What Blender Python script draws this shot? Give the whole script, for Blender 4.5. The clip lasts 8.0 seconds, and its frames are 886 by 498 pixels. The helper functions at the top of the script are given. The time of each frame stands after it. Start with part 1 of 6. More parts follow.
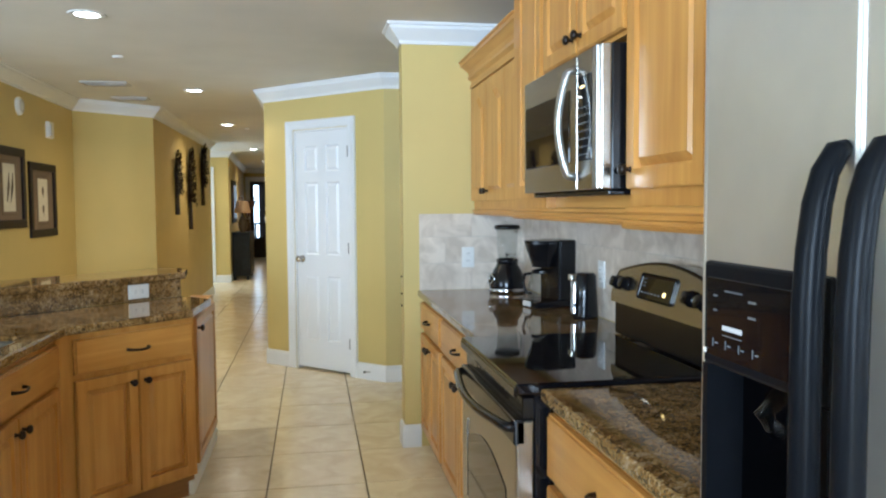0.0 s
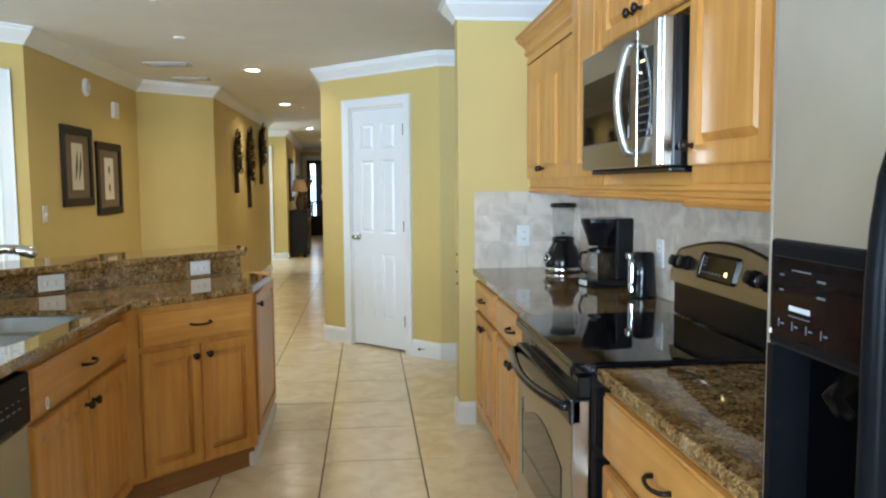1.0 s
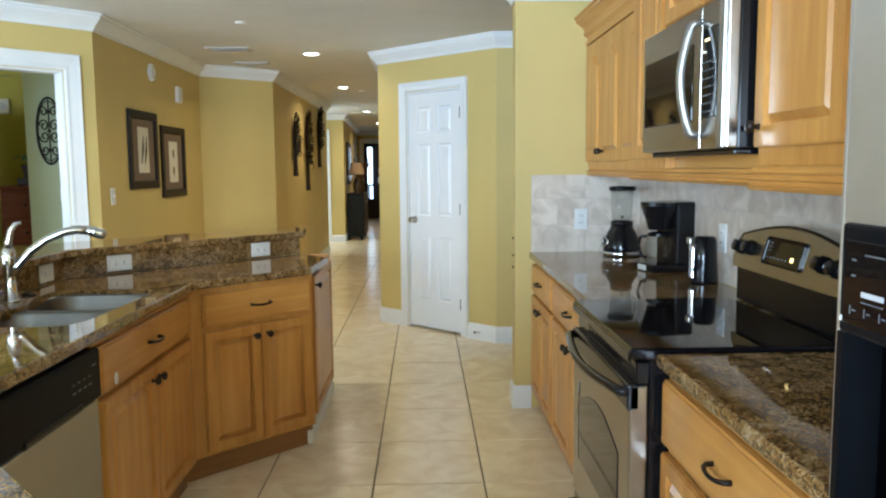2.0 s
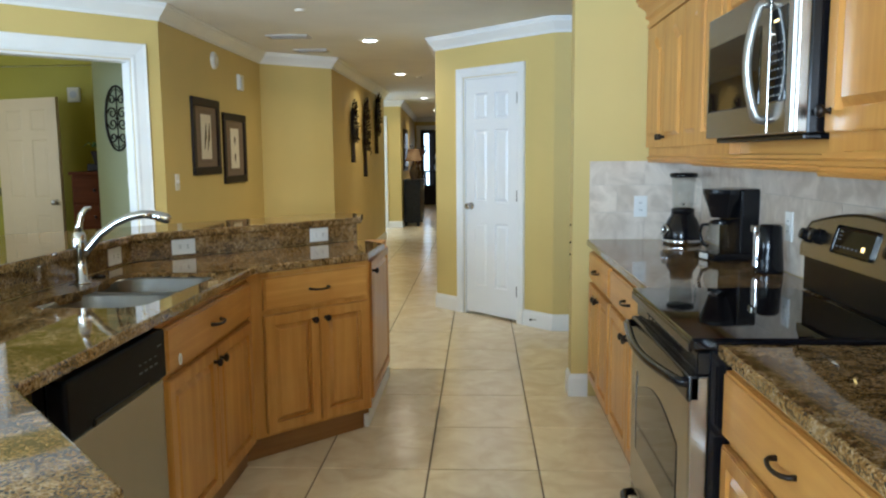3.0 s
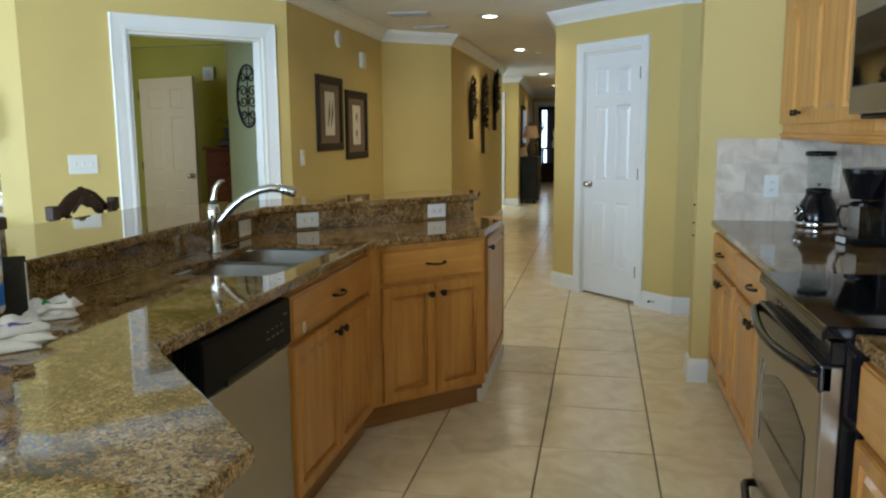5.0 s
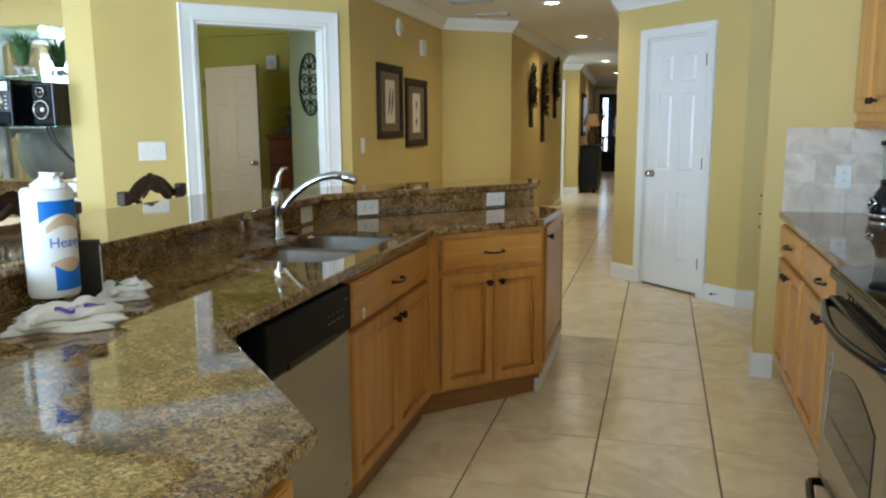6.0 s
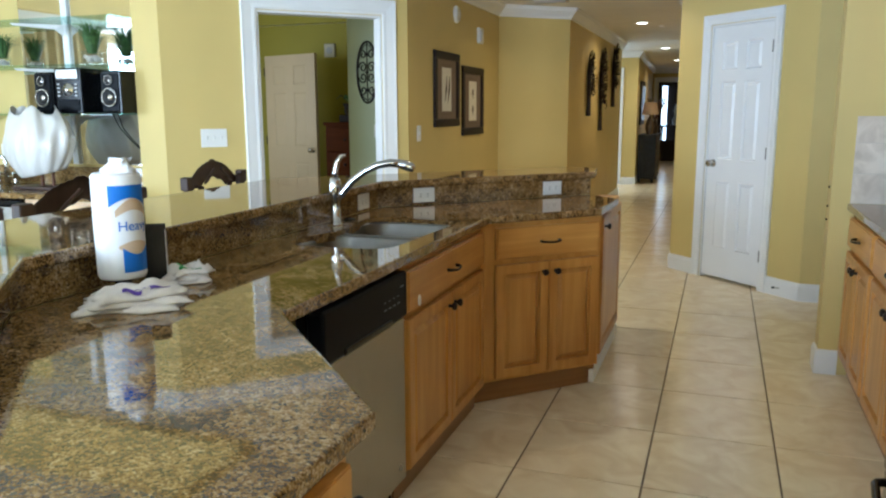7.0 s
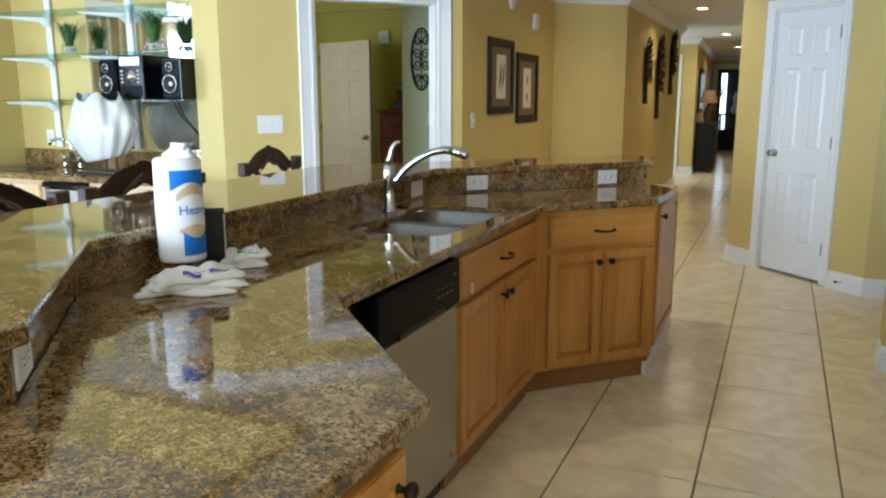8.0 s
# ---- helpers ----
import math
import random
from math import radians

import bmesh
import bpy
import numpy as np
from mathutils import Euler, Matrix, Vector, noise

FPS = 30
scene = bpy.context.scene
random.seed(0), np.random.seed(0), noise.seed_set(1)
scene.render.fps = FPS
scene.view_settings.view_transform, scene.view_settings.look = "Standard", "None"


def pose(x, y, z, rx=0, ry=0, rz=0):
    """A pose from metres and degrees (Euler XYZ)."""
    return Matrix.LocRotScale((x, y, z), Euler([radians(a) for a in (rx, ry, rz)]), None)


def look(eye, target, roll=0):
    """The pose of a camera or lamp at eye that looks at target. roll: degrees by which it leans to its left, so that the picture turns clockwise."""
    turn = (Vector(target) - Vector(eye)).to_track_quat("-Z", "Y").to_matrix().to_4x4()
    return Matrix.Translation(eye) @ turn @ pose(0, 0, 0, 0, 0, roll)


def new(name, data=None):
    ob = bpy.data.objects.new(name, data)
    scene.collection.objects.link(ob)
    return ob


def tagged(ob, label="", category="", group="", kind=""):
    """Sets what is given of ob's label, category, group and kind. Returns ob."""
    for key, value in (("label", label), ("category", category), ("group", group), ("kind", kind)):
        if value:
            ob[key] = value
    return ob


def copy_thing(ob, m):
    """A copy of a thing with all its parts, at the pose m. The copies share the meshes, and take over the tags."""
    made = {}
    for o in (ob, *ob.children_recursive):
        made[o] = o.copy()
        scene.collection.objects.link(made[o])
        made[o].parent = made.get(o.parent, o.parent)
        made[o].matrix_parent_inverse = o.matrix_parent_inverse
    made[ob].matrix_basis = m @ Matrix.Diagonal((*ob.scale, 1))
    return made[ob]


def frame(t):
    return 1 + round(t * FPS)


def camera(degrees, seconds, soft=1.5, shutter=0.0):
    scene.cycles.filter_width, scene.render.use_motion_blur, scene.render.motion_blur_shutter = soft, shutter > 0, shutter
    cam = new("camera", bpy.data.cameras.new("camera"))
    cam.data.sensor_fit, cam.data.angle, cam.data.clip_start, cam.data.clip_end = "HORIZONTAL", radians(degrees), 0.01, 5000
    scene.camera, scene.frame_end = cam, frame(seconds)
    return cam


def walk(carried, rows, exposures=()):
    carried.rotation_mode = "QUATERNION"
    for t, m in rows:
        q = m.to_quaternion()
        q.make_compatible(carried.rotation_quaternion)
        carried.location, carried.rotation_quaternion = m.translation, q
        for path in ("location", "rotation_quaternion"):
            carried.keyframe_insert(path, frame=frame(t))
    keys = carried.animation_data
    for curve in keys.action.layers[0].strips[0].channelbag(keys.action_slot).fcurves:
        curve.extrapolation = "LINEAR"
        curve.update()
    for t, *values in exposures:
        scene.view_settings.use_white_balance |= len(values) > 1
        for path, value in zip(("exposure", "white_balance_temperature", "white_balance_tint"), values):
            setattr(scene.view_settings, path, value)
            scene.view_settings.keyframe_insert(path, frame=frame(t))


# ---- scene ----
cam = camera(59.8, 8.0, soft=2.2)
PATH = [
    (0.0, 0.018, -0.020, 1.402, -9.64, -3.26, 0.41),
    (0.5, 0.016, -0.017, 1.401, -7.64, -4.08, 0.42),
    (1.0, 0.015, -0.014, 1.399, -5.59, -4.82, 0.47),
    (1.5, 0.013, -0.013, 1.398, -3.52, -5.46, 0.47),
    (3.0, 0.008, -0.007, 1.396, 2.72, -6.98, 0.50),
    (3.5, 0.006, -0.006, 1.395, 4.82, -7.40, 0.49),
    (4.0, 0.004, -0.006, 1.394, 6.97, -7.78, 0.48),
    (4.5, 0.002, -0.008, 1.394, 9.14, -8.18, 0.44),
    (6.0, -0.007, -0.017, 1.395, 15.62, -9.44, 0.33),
    (6.5, -0.012, -0.018, 1.395, 17.68, -9.85, 0.26),
    (7.0, -0.018, -0.018, 1.393, 19.65, -10.27, 0.22),
    (7.5, -0.024, -0.017, 1.392, 21.60, -10.73, 0.17),
    (8.0, -0.031, -0.015, 1.391, 23.48, -11.16, 0.08),
]
walk(cam, [(t, pose(x, y, z, 90 + p, r, w)) for t, x, y, z, w, p, r in PATH], exposures=[(0.0, 0.38, 4950, 4), (1.5, 0.38, 4950, 3), (3.5, 0.1, 4950, 2), (4.5, -0.16, 4950, 1), (6.0, 0.04, 4950, 3), (8.0, 0.1, 4960, 5)])

# ---- world and large lights ----
world = bpy.data.worlds.new("sky")
scene.world = world
world.use_nodes = True
wn = world.node_tree
sky = wn.nodes.new("ShaderNodeTexSky")
sky.sky_type, sky.sun_disc, sky.sun_elevation, sky.sun_rotation = "NISHITA", False, radians(50), radians(250)
wn.links.new(sky.outputs["Color"], wn.nodes["Background"].inputs["Color"])
wn.nodes["Background"].inputs["Strength"].default_value = 0.12


def area(name, m, sx, sy, watts, colour, spread=180):
    lamp = bpy.data.lights.new(name, "AREA")
    lamp.shape, lamp.size, lamp.size_y, lamp.energy, lamp.color, lamp.spread = "RECTANGLE", sx, sy, watts, colour, radians(spread)
    ob = new(name, lamp)
    ob.matrix_world = m
    return ob


DAY = (0.93, 0.98, 1.0)
# daylight in the openings of the glass doors of the living side and the window wall behind the camera
area("window_light", look((-7.85, -1.95, 1.3), (0, 1.8, 1.1)), 3.8, 2.1, 310, DAY)
area("window_light", look((-2.2, -4.9, 1.3), (-0.8, 4, 1.1)), 2.2, 2.1, 490, DAY)
area("bedroom_window_light", look((-6.15, 6.3, 1.55), (-3.4, 6.6, 1.2)), 1.6, 1.4, 22, (1.0, 0.93, 0.8))
# unseen daylight lamp added in the hall recess to brighten the far hall
area("hall_window_light", look((-3.6, 13.6, 1.4), (-1.0, 13.6, 1.1)), 1.0, 1.8, 24, DAY)
CANS = [(-1.134, 4.355), (-0.98, 7.05), (-1.0, 9.95), (-1.0, 14.15), (-1.0, 17.8)]
for cx, cy in CANS:
    area("can_light", look((cx, cy, 2.405), (cx, cy, 0)), 0.11, 0.11, 8, (1.0, 0.72, 0.42), 150)

# ---- materials ----
def mat(name, colour, rough=0.5, metal=0.0, vary=0.08, scale=6.0, bump=0.0, bump_scale=80.0, coat=0.0, spec=0.5):
    m = bpy.data.materials.new(name)
    m.use_nodes = True
    t = m.node_tree
    b = t.nodes["Principled BSDF"]
    b.inputs["Roughness"].default_value, b.inputs["Metallic"].default_value = rough, metal
    b.inputs["Coat Weight"].default_value = coat
    b.inputs["Specular IOR Level"].default_value = spec
    co = t.nodes.new("ShaderNodeTexCoord")
    if vary:
        n = t.nodes.new("ShaderNodeTexNoise")
        n.inputs["Scale"].default_value, n.inputs["Detail"].default_value = scale, 5
        r = t.nodes.new("ShaderNodeValToRGB")
        r.color_ramp.elements[0].position, r.color_ramp.elements[1].position = 0.3, 0.7
        r.color_ramp.elements[0].color = (*[c * (1 - vary) for c in colour], 1)
        r.color_ramp.elements[1].color = (*[min(1, c * (1 + vary)) for c in colour], 1)
        t.links.new(co.outputs["Object"], n.inputs["Vector"])
        t.links.new(n.outputs["Fac"], r.inputs["Fac"])
        t.links.new(r.outputs["Color"], b.inputs["Base Color"])
    else:
        b.inputs["Base Color"].default_value = (*colour, 1)
    if bump:
        n2 = t.nodes.new("ShaderNodeTexNoise")
        n2.inputs["Scale"].default_value, n2.inputs["Detail"].default_value = bump_scale, 4
        bp = t.nodes.new("ShaderNodeBump")
        bp.inputs["Strength"].default_value, bp.inputs["Distance"].default_value = bump, 0.003
        t.links.new(co.outputs["Object"], n2.inputs["Vector"])
        t.links.new(n2.outputs["Fac"], bp.inputs["Height"])
        t.links.new(bp.outputs["Normal"], b.inputs["Normal"])
    return m


def wood(name, dark, light, axis=2, rough=0.35, coat=0.15):
    """Stained wood with grain along one axis of the object."""
    m = mat(name, light, rough, vary=0, coat=coat)
    t = m.node_tree
    b = t.nodes["Principled BSDF"]
    co = t.nodes.new("ShaderNodeTexCoord")
    info = t.nodes.new("ShaderNodeObjectInfo")
    mp = t.nodes.new("ShaderNodeMapping")
    sc = [26.0, 26.0, 26.0]
    sc[axis] = 1.6
    mp.inputs["Scale"].default_value = sc
    t.links.new(co.outputs["Object"], mp.inputs["Vector"])
    t.links.new(info.outputs["Random"], mp.inputs["Location"])
    n = t.nodes.new("ShaderNodeTexNoise")
    n.inputs["Scale"].default_value, n.inputs["Detail"].default_value, n.inputs["Distortion"].default_value = 1.0, 6, 0.6
    t.links.new(mp.outputs["Vector"], n.inputs["Vector"])
    n2 = t.nodes.new("ShaderNodeTexNoise")
    n2.inputs["Scale"].default_value, n2.inputs["Detail"].default_value = 3.0, 3
    t.links.new(co.outputs["Object"], n2.inputs["Vector"])
    mix = t.nodes.new("ShaderNodeMath")
    mix.operation = "MULTIPLY_ADD"
    mix.inputs[1].default_value = 0.6
    t.links.new(n.outputs["Fac"], mix.inputs[0])
    sc2 = t.nodes.new("ShaderNodeMath")
    sc2.operation = "MULTIPLY"
    sc2.inputs[1].default_value = 0.4
    t.links.new(n2.outputs["Fac"], sc2.inputs[0])
    t.links.new(sc2.outputs[0], mix.inputs[2])
    r = t.nodes.new("ShaderNodeValToRGB")
    r.color_ramp.elements[0].position, r.color_ramp.elements[1].position = 0.32, 0.68
    r.color_ramp.elements[0].color, r.color_ramp.elements[1].color = (*dark, 1), (*light, 1)
    t.links.new(mix.outputs[0], r.inputs["Fac"])
    t.links.new(r.outputs["Color"], b.inputs["Base Color"])
    return m


def granite_material(name, stops, scale=1.0, rough=0.06):
    """Polished granite: crystal grains of many tones in drifting clouds, with black mica flecks."""
    m = mat(name, (0.3, 0.2, 0.1), rough, vary=0, coat=0.0, spec=0.85)
    t = m.node_tree
    b = t.nodes["Principled BSDF"]
    co = t.nodes.new("ShaderNodeTexCoord")

    def noise_at(size, detail, rough_=0.5, distort=0.0):
        n = t.nodes.new("ShaderNodeTexNoise")
        n.inputs["Scale"].default_value, n.inputs["Detail"].default_value = size * scale, detail
        n.inputs["Roughness"].default_value, n.inputs["Distortion"].default_value = rough_, distort
        t.links.new(co.outputs["Object"], n.inputs["Vector"])
        return n.outputs["Fac"]

    def madd(value, k, other):
        n = t.nodes.new("ShaderNodeMath")
        n.operation = "MULTIPLY_ADD"
        n.inputs[1].default_value = k
        t.links.new(value, n.inputs[0])
        if isinstance(other, float):
            n.inputs[2].default_value = other
        else:
            t.links.new(other, n.inputs[2])
        return n.outputs[0]

    warp = t.nodes.new("ShaderNodeTexNoise")
    warp.inputs["Scale"].default_value, warp.inputs["Detail"].default_value = 60 * scale, 3
    t.links.new(co.outputs["Object"], warp.inputs["Vector"])
    shift = t.nodes.new("ShaderNodeVectorMath")
    shift.operation = "MULTIPLY_ADD"
    shift.inputs[1].default_value = (0.007, 0.007, 0.007)
    t.links.new(warp.outputs["Color"], shift.inputs[0])
    t.links.new(co.outputs["Object"], shift.inputs[2])
    grains = []
    for size in (210, 420):
        vor = t.nodes.new("ShaderNodeTexVoronoi")
        vor.inputs["Scale"].default_value = size * scale
        t.links.new(shift.outputs["Vector"], vor.inputs["Vector"])
        sep = t.nodes.new("ShaderNodeSeparateColor")
        t.links.new(vor.outputs["Color"], sep.inputs["Color"])
        grains.append(sep.outputs["Red"])
    fac = madd(noise_at(7, 4, 0.55, 0.8), 0.40, madd(noise_at(42, 5, 0.65), 0.42, madd(grains[0], 0.18, madd(grains[1], 0.10, -0.05))))
    r = t.nodes.new("ShaderNodeValToRGB")
    els = r.color_ramp.elements
    while len(els) < len(stops):
        els.new(0.5)
    for e, (p, col) in zip(els, stops):
        e.position, e.color = p, (*col, 1)
    t.links.new(fac, r.inputs["Fac"])
    fleck = t.nodes.new("ShaderNodeValToRGB")
    fleck.color_ramp.elements[0].position, fleck.color_ramp.elements[1].position = 0.375, 0.43
    t.links.new(madd(grains[0], 0.12, madd(noise_at(80, 4, 0.6), 0.88, 0.0)), fleck.inputs["Fac"])
    mx = t.nodes.new("ShaderNodeMix")
    mx.data_type = "RGBA"
    mx.inputs["A"].default_value = (0.045, 0.03, 0.018, 1)
    t.links.new(fleck.outputs["Color"], mx.inputs["Factor"])
    t.links.new(r.outputs["Color"], mx.inputs["B"])
    t.links.new(mx.outputs["Result"], b.inputs["Base Color"])
    return m


def glass_material(name, colour=(1, 1, 1), rough=0.0, ior=1.45):
    """Thin clear glass: a see-through body with a gloss that grows towards the edge."""
    m = bpy.data.materials.new(name)
    m.use_nodes = True
    t = m.node_tree
    t.nodes.remove(t.nodes["Principled BSDF"])
    tr, gl, fr, mx, sc = (t.nodes.new(n) for n in ("ShaderNodeBsdfTransparent", "ShaderNodeBsdfGlossy", "ShaderNodeLayerWeight", "ShaderNodeMixShader", "ShaderNodeMath"))
    tr.inputs["Color"].default_value = (*colour, 1)
    gl.inputs["Roughness"].default_value = rough + 0.02
    fr.inputs["Blend"].default_value = 0.25
    sc.operation, sc.inputs[1].default_value = "MULTIPLY", (ior - 1) * 0.7
    t.links.new(fr.outputs["Facing"], sc.inputs[0])
    t.links.new(sc.outputs[0], mx.inputs[0])
    t.links.new(tr.outputs[0], mx.inputs[1])
    t.links.new(gl.outputs[0], mx.inputs[2])
    t.links.new(mx.outputs[0], t.nodes["Material Output"].inputs["Surface"])
    return m


def glow(name, colour, strength):
    m = mat(name, (0.8, 0.8, 0.8), 0.5, vary=0)
    b = m.node_tree.nodes["Principled BSDF"]
    b.inputs["Emission Color"].default_value, b.inputs["Emission Strength"].default_value = (*colour, 1), strength
    return m


def tile_material(name, dark, light, rough, scale=4.0):
    """Ceramic with clouded veining that differs from tile to tile."""
    m = mat(name, light, rough, vary=0)
    t = m.node_tree
    b = t.nodes["Principled BSDF"]
    co, info = t.nodes.new("ShaderNodeTexCoord"), t.nodes.new("ShaderNodeObjectInfo")
    geo = t.nodes.new("ShaderNodeNewGeometry")
    add = t.nodes.new("ShaderNodeVectorMath")
    mul = t.nodes.new("ShaderNodeVectorMath")
    mul.operation = "SCALE"
    sm = t.nodes.new("ShaderNodeMath")
    t.links.new(info.outputs["Random"], sm.inputs[0])
    t.links.new(geo.outputs["Random Per Island"], sm.inputs[1])
    mul.inputs[0].default_value = (17.0, 31.0, 23.0)
    t.links.new(sm.outputs[0], mul.inputs["Scale"])
    t.links.new(co.outputs["Object"], add.inputs[0])
    t.links.new(mul.outputs["Vector"], add.inputs[1])
    n = t.nodes.new("ShaderNodeTexNoise")
    n.inputs["Scale"].default_value, n.inputs["Detail"].default_value, n.inputs["Distortion"].default_value = scale, 8, 1.0
    t.links.new(add.outputs["Vector"], n.inputs["Vector"])
    r = t.nodes.new("ShaderNodeValToRGB")
    r.color_ramp.elements[0].position, r.color_ramp.elements[1].position = 0.35, 0.68
    r.color_ramp.elements[0].color, r.color_ramp.elements[1].color = (*dark, 1), (*light, 1)
    t.links.new(n.outputs["Fac"], r.inputs["Fac"])
    t.links.new(r.outputs["Color"], b.inputs["Base Color"])
    return m


PAINT = mat("ochre_wall_paint", (0.59, 0.465, 0.165), 0.55, vary=0.03, scale=2.5, bump=0.08, bump_scale=160)
GREEN = mat("olive_wall_paint", (0.40, 0.345, 0.016), 0.6, vary=0.03, scale=2.5, bump=0.08, bump_scale=160)
SAGE = mat("sage_wall_paint", (0.50, 0.56, 0.38), 0.6, vary=0.03, scale=2.5)
CEIL = mat("ceiling_paint", (0.76, 0.75, 0.72), 0.8, vary=0.03, scale=3, bump=0.1, bump_scale=120)
WHITE = mat("white_trim_paint", (0.80, 0.81, 0.82), 0.35, vary=0.02, scale=5)
DOORWHITE = mat("white_door_paint", (0.80, 0.81, 0.83), 0.3, vary=0.015, scale=5)
MAPLE = wood("honey_maple", (0.43, 0.19, 0.031), (0.63, 0.335, 0.076))
MAPLE_H = wood("honey_maple_rail", (0.43, 0.19, 0.031), (0.63, 0.335, 0.076), axis=0)
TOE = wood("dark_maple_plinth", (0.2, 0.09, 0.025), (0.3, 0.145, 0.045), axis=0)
DARKWOOD = wood("dark_mahogany", (0.02, 0.009, 0.006), (0.055, 0.024, 0.014), rough=0.5, coat=0.0)
REDWOOD = wood("cherry_wood", (0.06, 0.018, 0.007), (0.13, 0.045, 0.015), axis=0, rough=0.35)
CHERRY = wood("red_cherry_dresser", (0.06, 0.016, 0.004), (0.12, 0.036, 0.009), axis=0, rough=0.4, coat=0.0)
CHERRY.node_tree.nodes["Principled BSDF"].inputs["Specular IOR Level"].default_value = 0.05
PINE = wood("pale_maple", (0.55, 0.38, 0.2), (0.66, 0.48, 0.28))
GRANITE = granite_material("gold_granite", [(0.34, (0.028, 0.017, 0.008)), (0.42, (0.085, 0.046, 0.015)), (0.49, (0.19, 0.108, 0.03)), (0.56, (0.30, 0.19, 0.065)), (0.65, (0.42, 0.31, 0.18))], rough=0.04)
GRANITE_D = granite_material("brown_granite", [(0.34, (0.028, 0.017, 0.008)), (0.43, (0.10, 0.05, 0.013)), (0.50, (0.21, 0.115, 0.03)), (0.57, (0.31, 0.20, 0.07)), (0.67, (0.42, 0.33, 0.22))], rough=0.04)
STEEL = mat("brushed_stainless_steel", (0.40, 0.385, 0.35), 0.25, 1.0, vary=0.04, scale=30)
FSTEEL = mat("satin_fridge_steel", (0.76, 0.75, 0.725), 0.32, 0.88, vary=0.03, scale=12)
CHROME = mat("chrome", (0.55, 0.56, 0.58), 0.06, 1.0, vary=0)
NICKEL = mat("satin_nickel", (0.5, 0.48, 0.45), 0.25, 1.0, vary=0)
MATTE = mat("black_satin_handle", (0.006, 0.0065, 0.008), 0.3, vary=0.1, scale=20, spec=0.06)
DEEP = mat("black_dispenser_recess", (0.002, 0.002, 0.0025), 0.6, vary=0, spec=0.0)
VENT = mat("vent_enamel", (0.5, 0.48, 0.45), 0.5, vary=0.03)
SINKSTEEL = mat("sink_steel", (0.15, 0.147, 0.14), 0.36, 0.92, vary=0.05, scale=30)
BLACK = mat("black_plastic", (0.006, 0.006, 0.007), 0.14, vary=0.1, scale=20, spec=0.3)
GLOSS = mat("black_glass", (0.004, 0.004, 0.005), 0.03, vary=0, spec=0.4)
SMOKE = mat("dark_oven_glass", (0.02, 0.019, 0.016), 0.04, vary=0, spec=0.5)
BRONZE = mat("oil_rubbed_bronze", (0.03, 0.022, 0.018), 0.35, 0.7, vary=0.2, scale=60)
TILE = tile_material("cream_floor_tile", (0.78, 0.65, 0.42), (0.92, 0.82, 0.59), 0.22, 6.0)
GROUT = mat("dark_grout", (0.17, 0.13, 0.085), 0.9, vary=0.15, scale=40)
SPLASH = tile_material("travertine_tile", (0.53, 0.455, 0.37), (0.74, 0.66, 0.56), 0.35, 9.0)
SGROUT = mat("pale_grout", (0.52, 0.48, 0.42), 0.9, vary=0.05, scale=40)
PLASTIC = mat("white_plastic", (0.78, 0.78, 0.76), 0.35, vary=0)
MARK = mat("dim_grey_print", (0.12, 0.125, 0.13), 0.5, vary=0)
GREY = mat("pale_grey_print", (0.55, 0.55, 0.55), 0.5, vary=0)
GLASS = glass_material("clear_glass", (0.97, 0.98, 0.98), ior=1.45)
PALEGLASS = glass_material("pale_green_glass", (0.8, 0.92, 0.9))
MIRROR = mat("mirror_silver", (0.85, 0.87, 0.86), 0.02, 1.0, vary=0)
PAPER = mat("white_paper", (0.82, 0.82, 0.84), 0.85, vary=0.02, scale=20, bump=0.4, bump_scale=120)
BLUE = mat("blue_print", (0.02, 0.16, 0.62), 0.6, vary=0.05, scale=20)
TAN = mat("tan_print", (0.6, 0.45, 0.3), 0.6, vary=0.05, scale=20)
PURPLE = mat("purple_embroidery", (0.14, 0.08, 0.42), 0.9, vary=0.2, scale=90)
LEAFGREEN = mat("green_embroidery", (0.06, 0.28, 0.08), 0.9, vary=0.2, scale=90)
CLOTH = mat("white_towel", (0.74, 0.70, 0.68), 0.95, vary=0.05, scale=60, bump=0.9, bump_scale=240)
SHELL = mat("white_glazed_shell", (0.62, 0.61, 0.59), 0.3, vary=0.02, scale=10)
FOLIAGE = mat("grass_leaf", (0.06, 0.13, 0.03), 0.6, vary=0.5, scale=40)
IRON = mat("black_iron", (0.018, 0.016, 0.015), 0.5, 0.4, vary=0.3, scale=60)
PALM = mat("bronze_palm_metal", (0.03, 0.02, 0.012), 0.45, 0.6, vary=0.4, scale=40)
MATBOARD = mat("taupe_mat_board", (0.20, 0.145, 0.095), 0.9, vary=0.05, scale=80)
LINEN = mat("cream_print_paper", (0.72, 0.68, 0.56), 0.9, vary=0.04, scale=30)
INK = mat("sepia_ink", (0.13, 0.10, 0.06), 0.9, vary=0.2, scale=50)
FRAME = mat("espresso_frame", (0.016, 0.010, 0.008), 0.5, vary=0.3, scale=30, spec=0.25)
BLACKPAINT = mat("distressed_black_paint", (0.010, 0.012, 0.016), 0.5, vary=0.4, scale=14, spec=0.25)
SATIN = mat("satin_bright_steel", (0.46, 0.455, 0.44), 0.34, 0.9, vary=0.02, scale=20)
CURTAIN = mat("taupe_curtain", (0.40, 0.34, 0.19), 0.9, vary=0.15, scale=6)
SHADE = mat("linen_lamp_shade", (0.4, 0.27, 0.16), 0.9, vary=0.05, scale=30)
CERAMIC = mat("brown_ceramic", (0.06, 0.035, 0.02), 0.3, vary=0.3, scale=20)
ROOM = mat("neutral_room_paint", (0.6, 0.5, 0.28), 0.7, vary=0.03, scale=3)
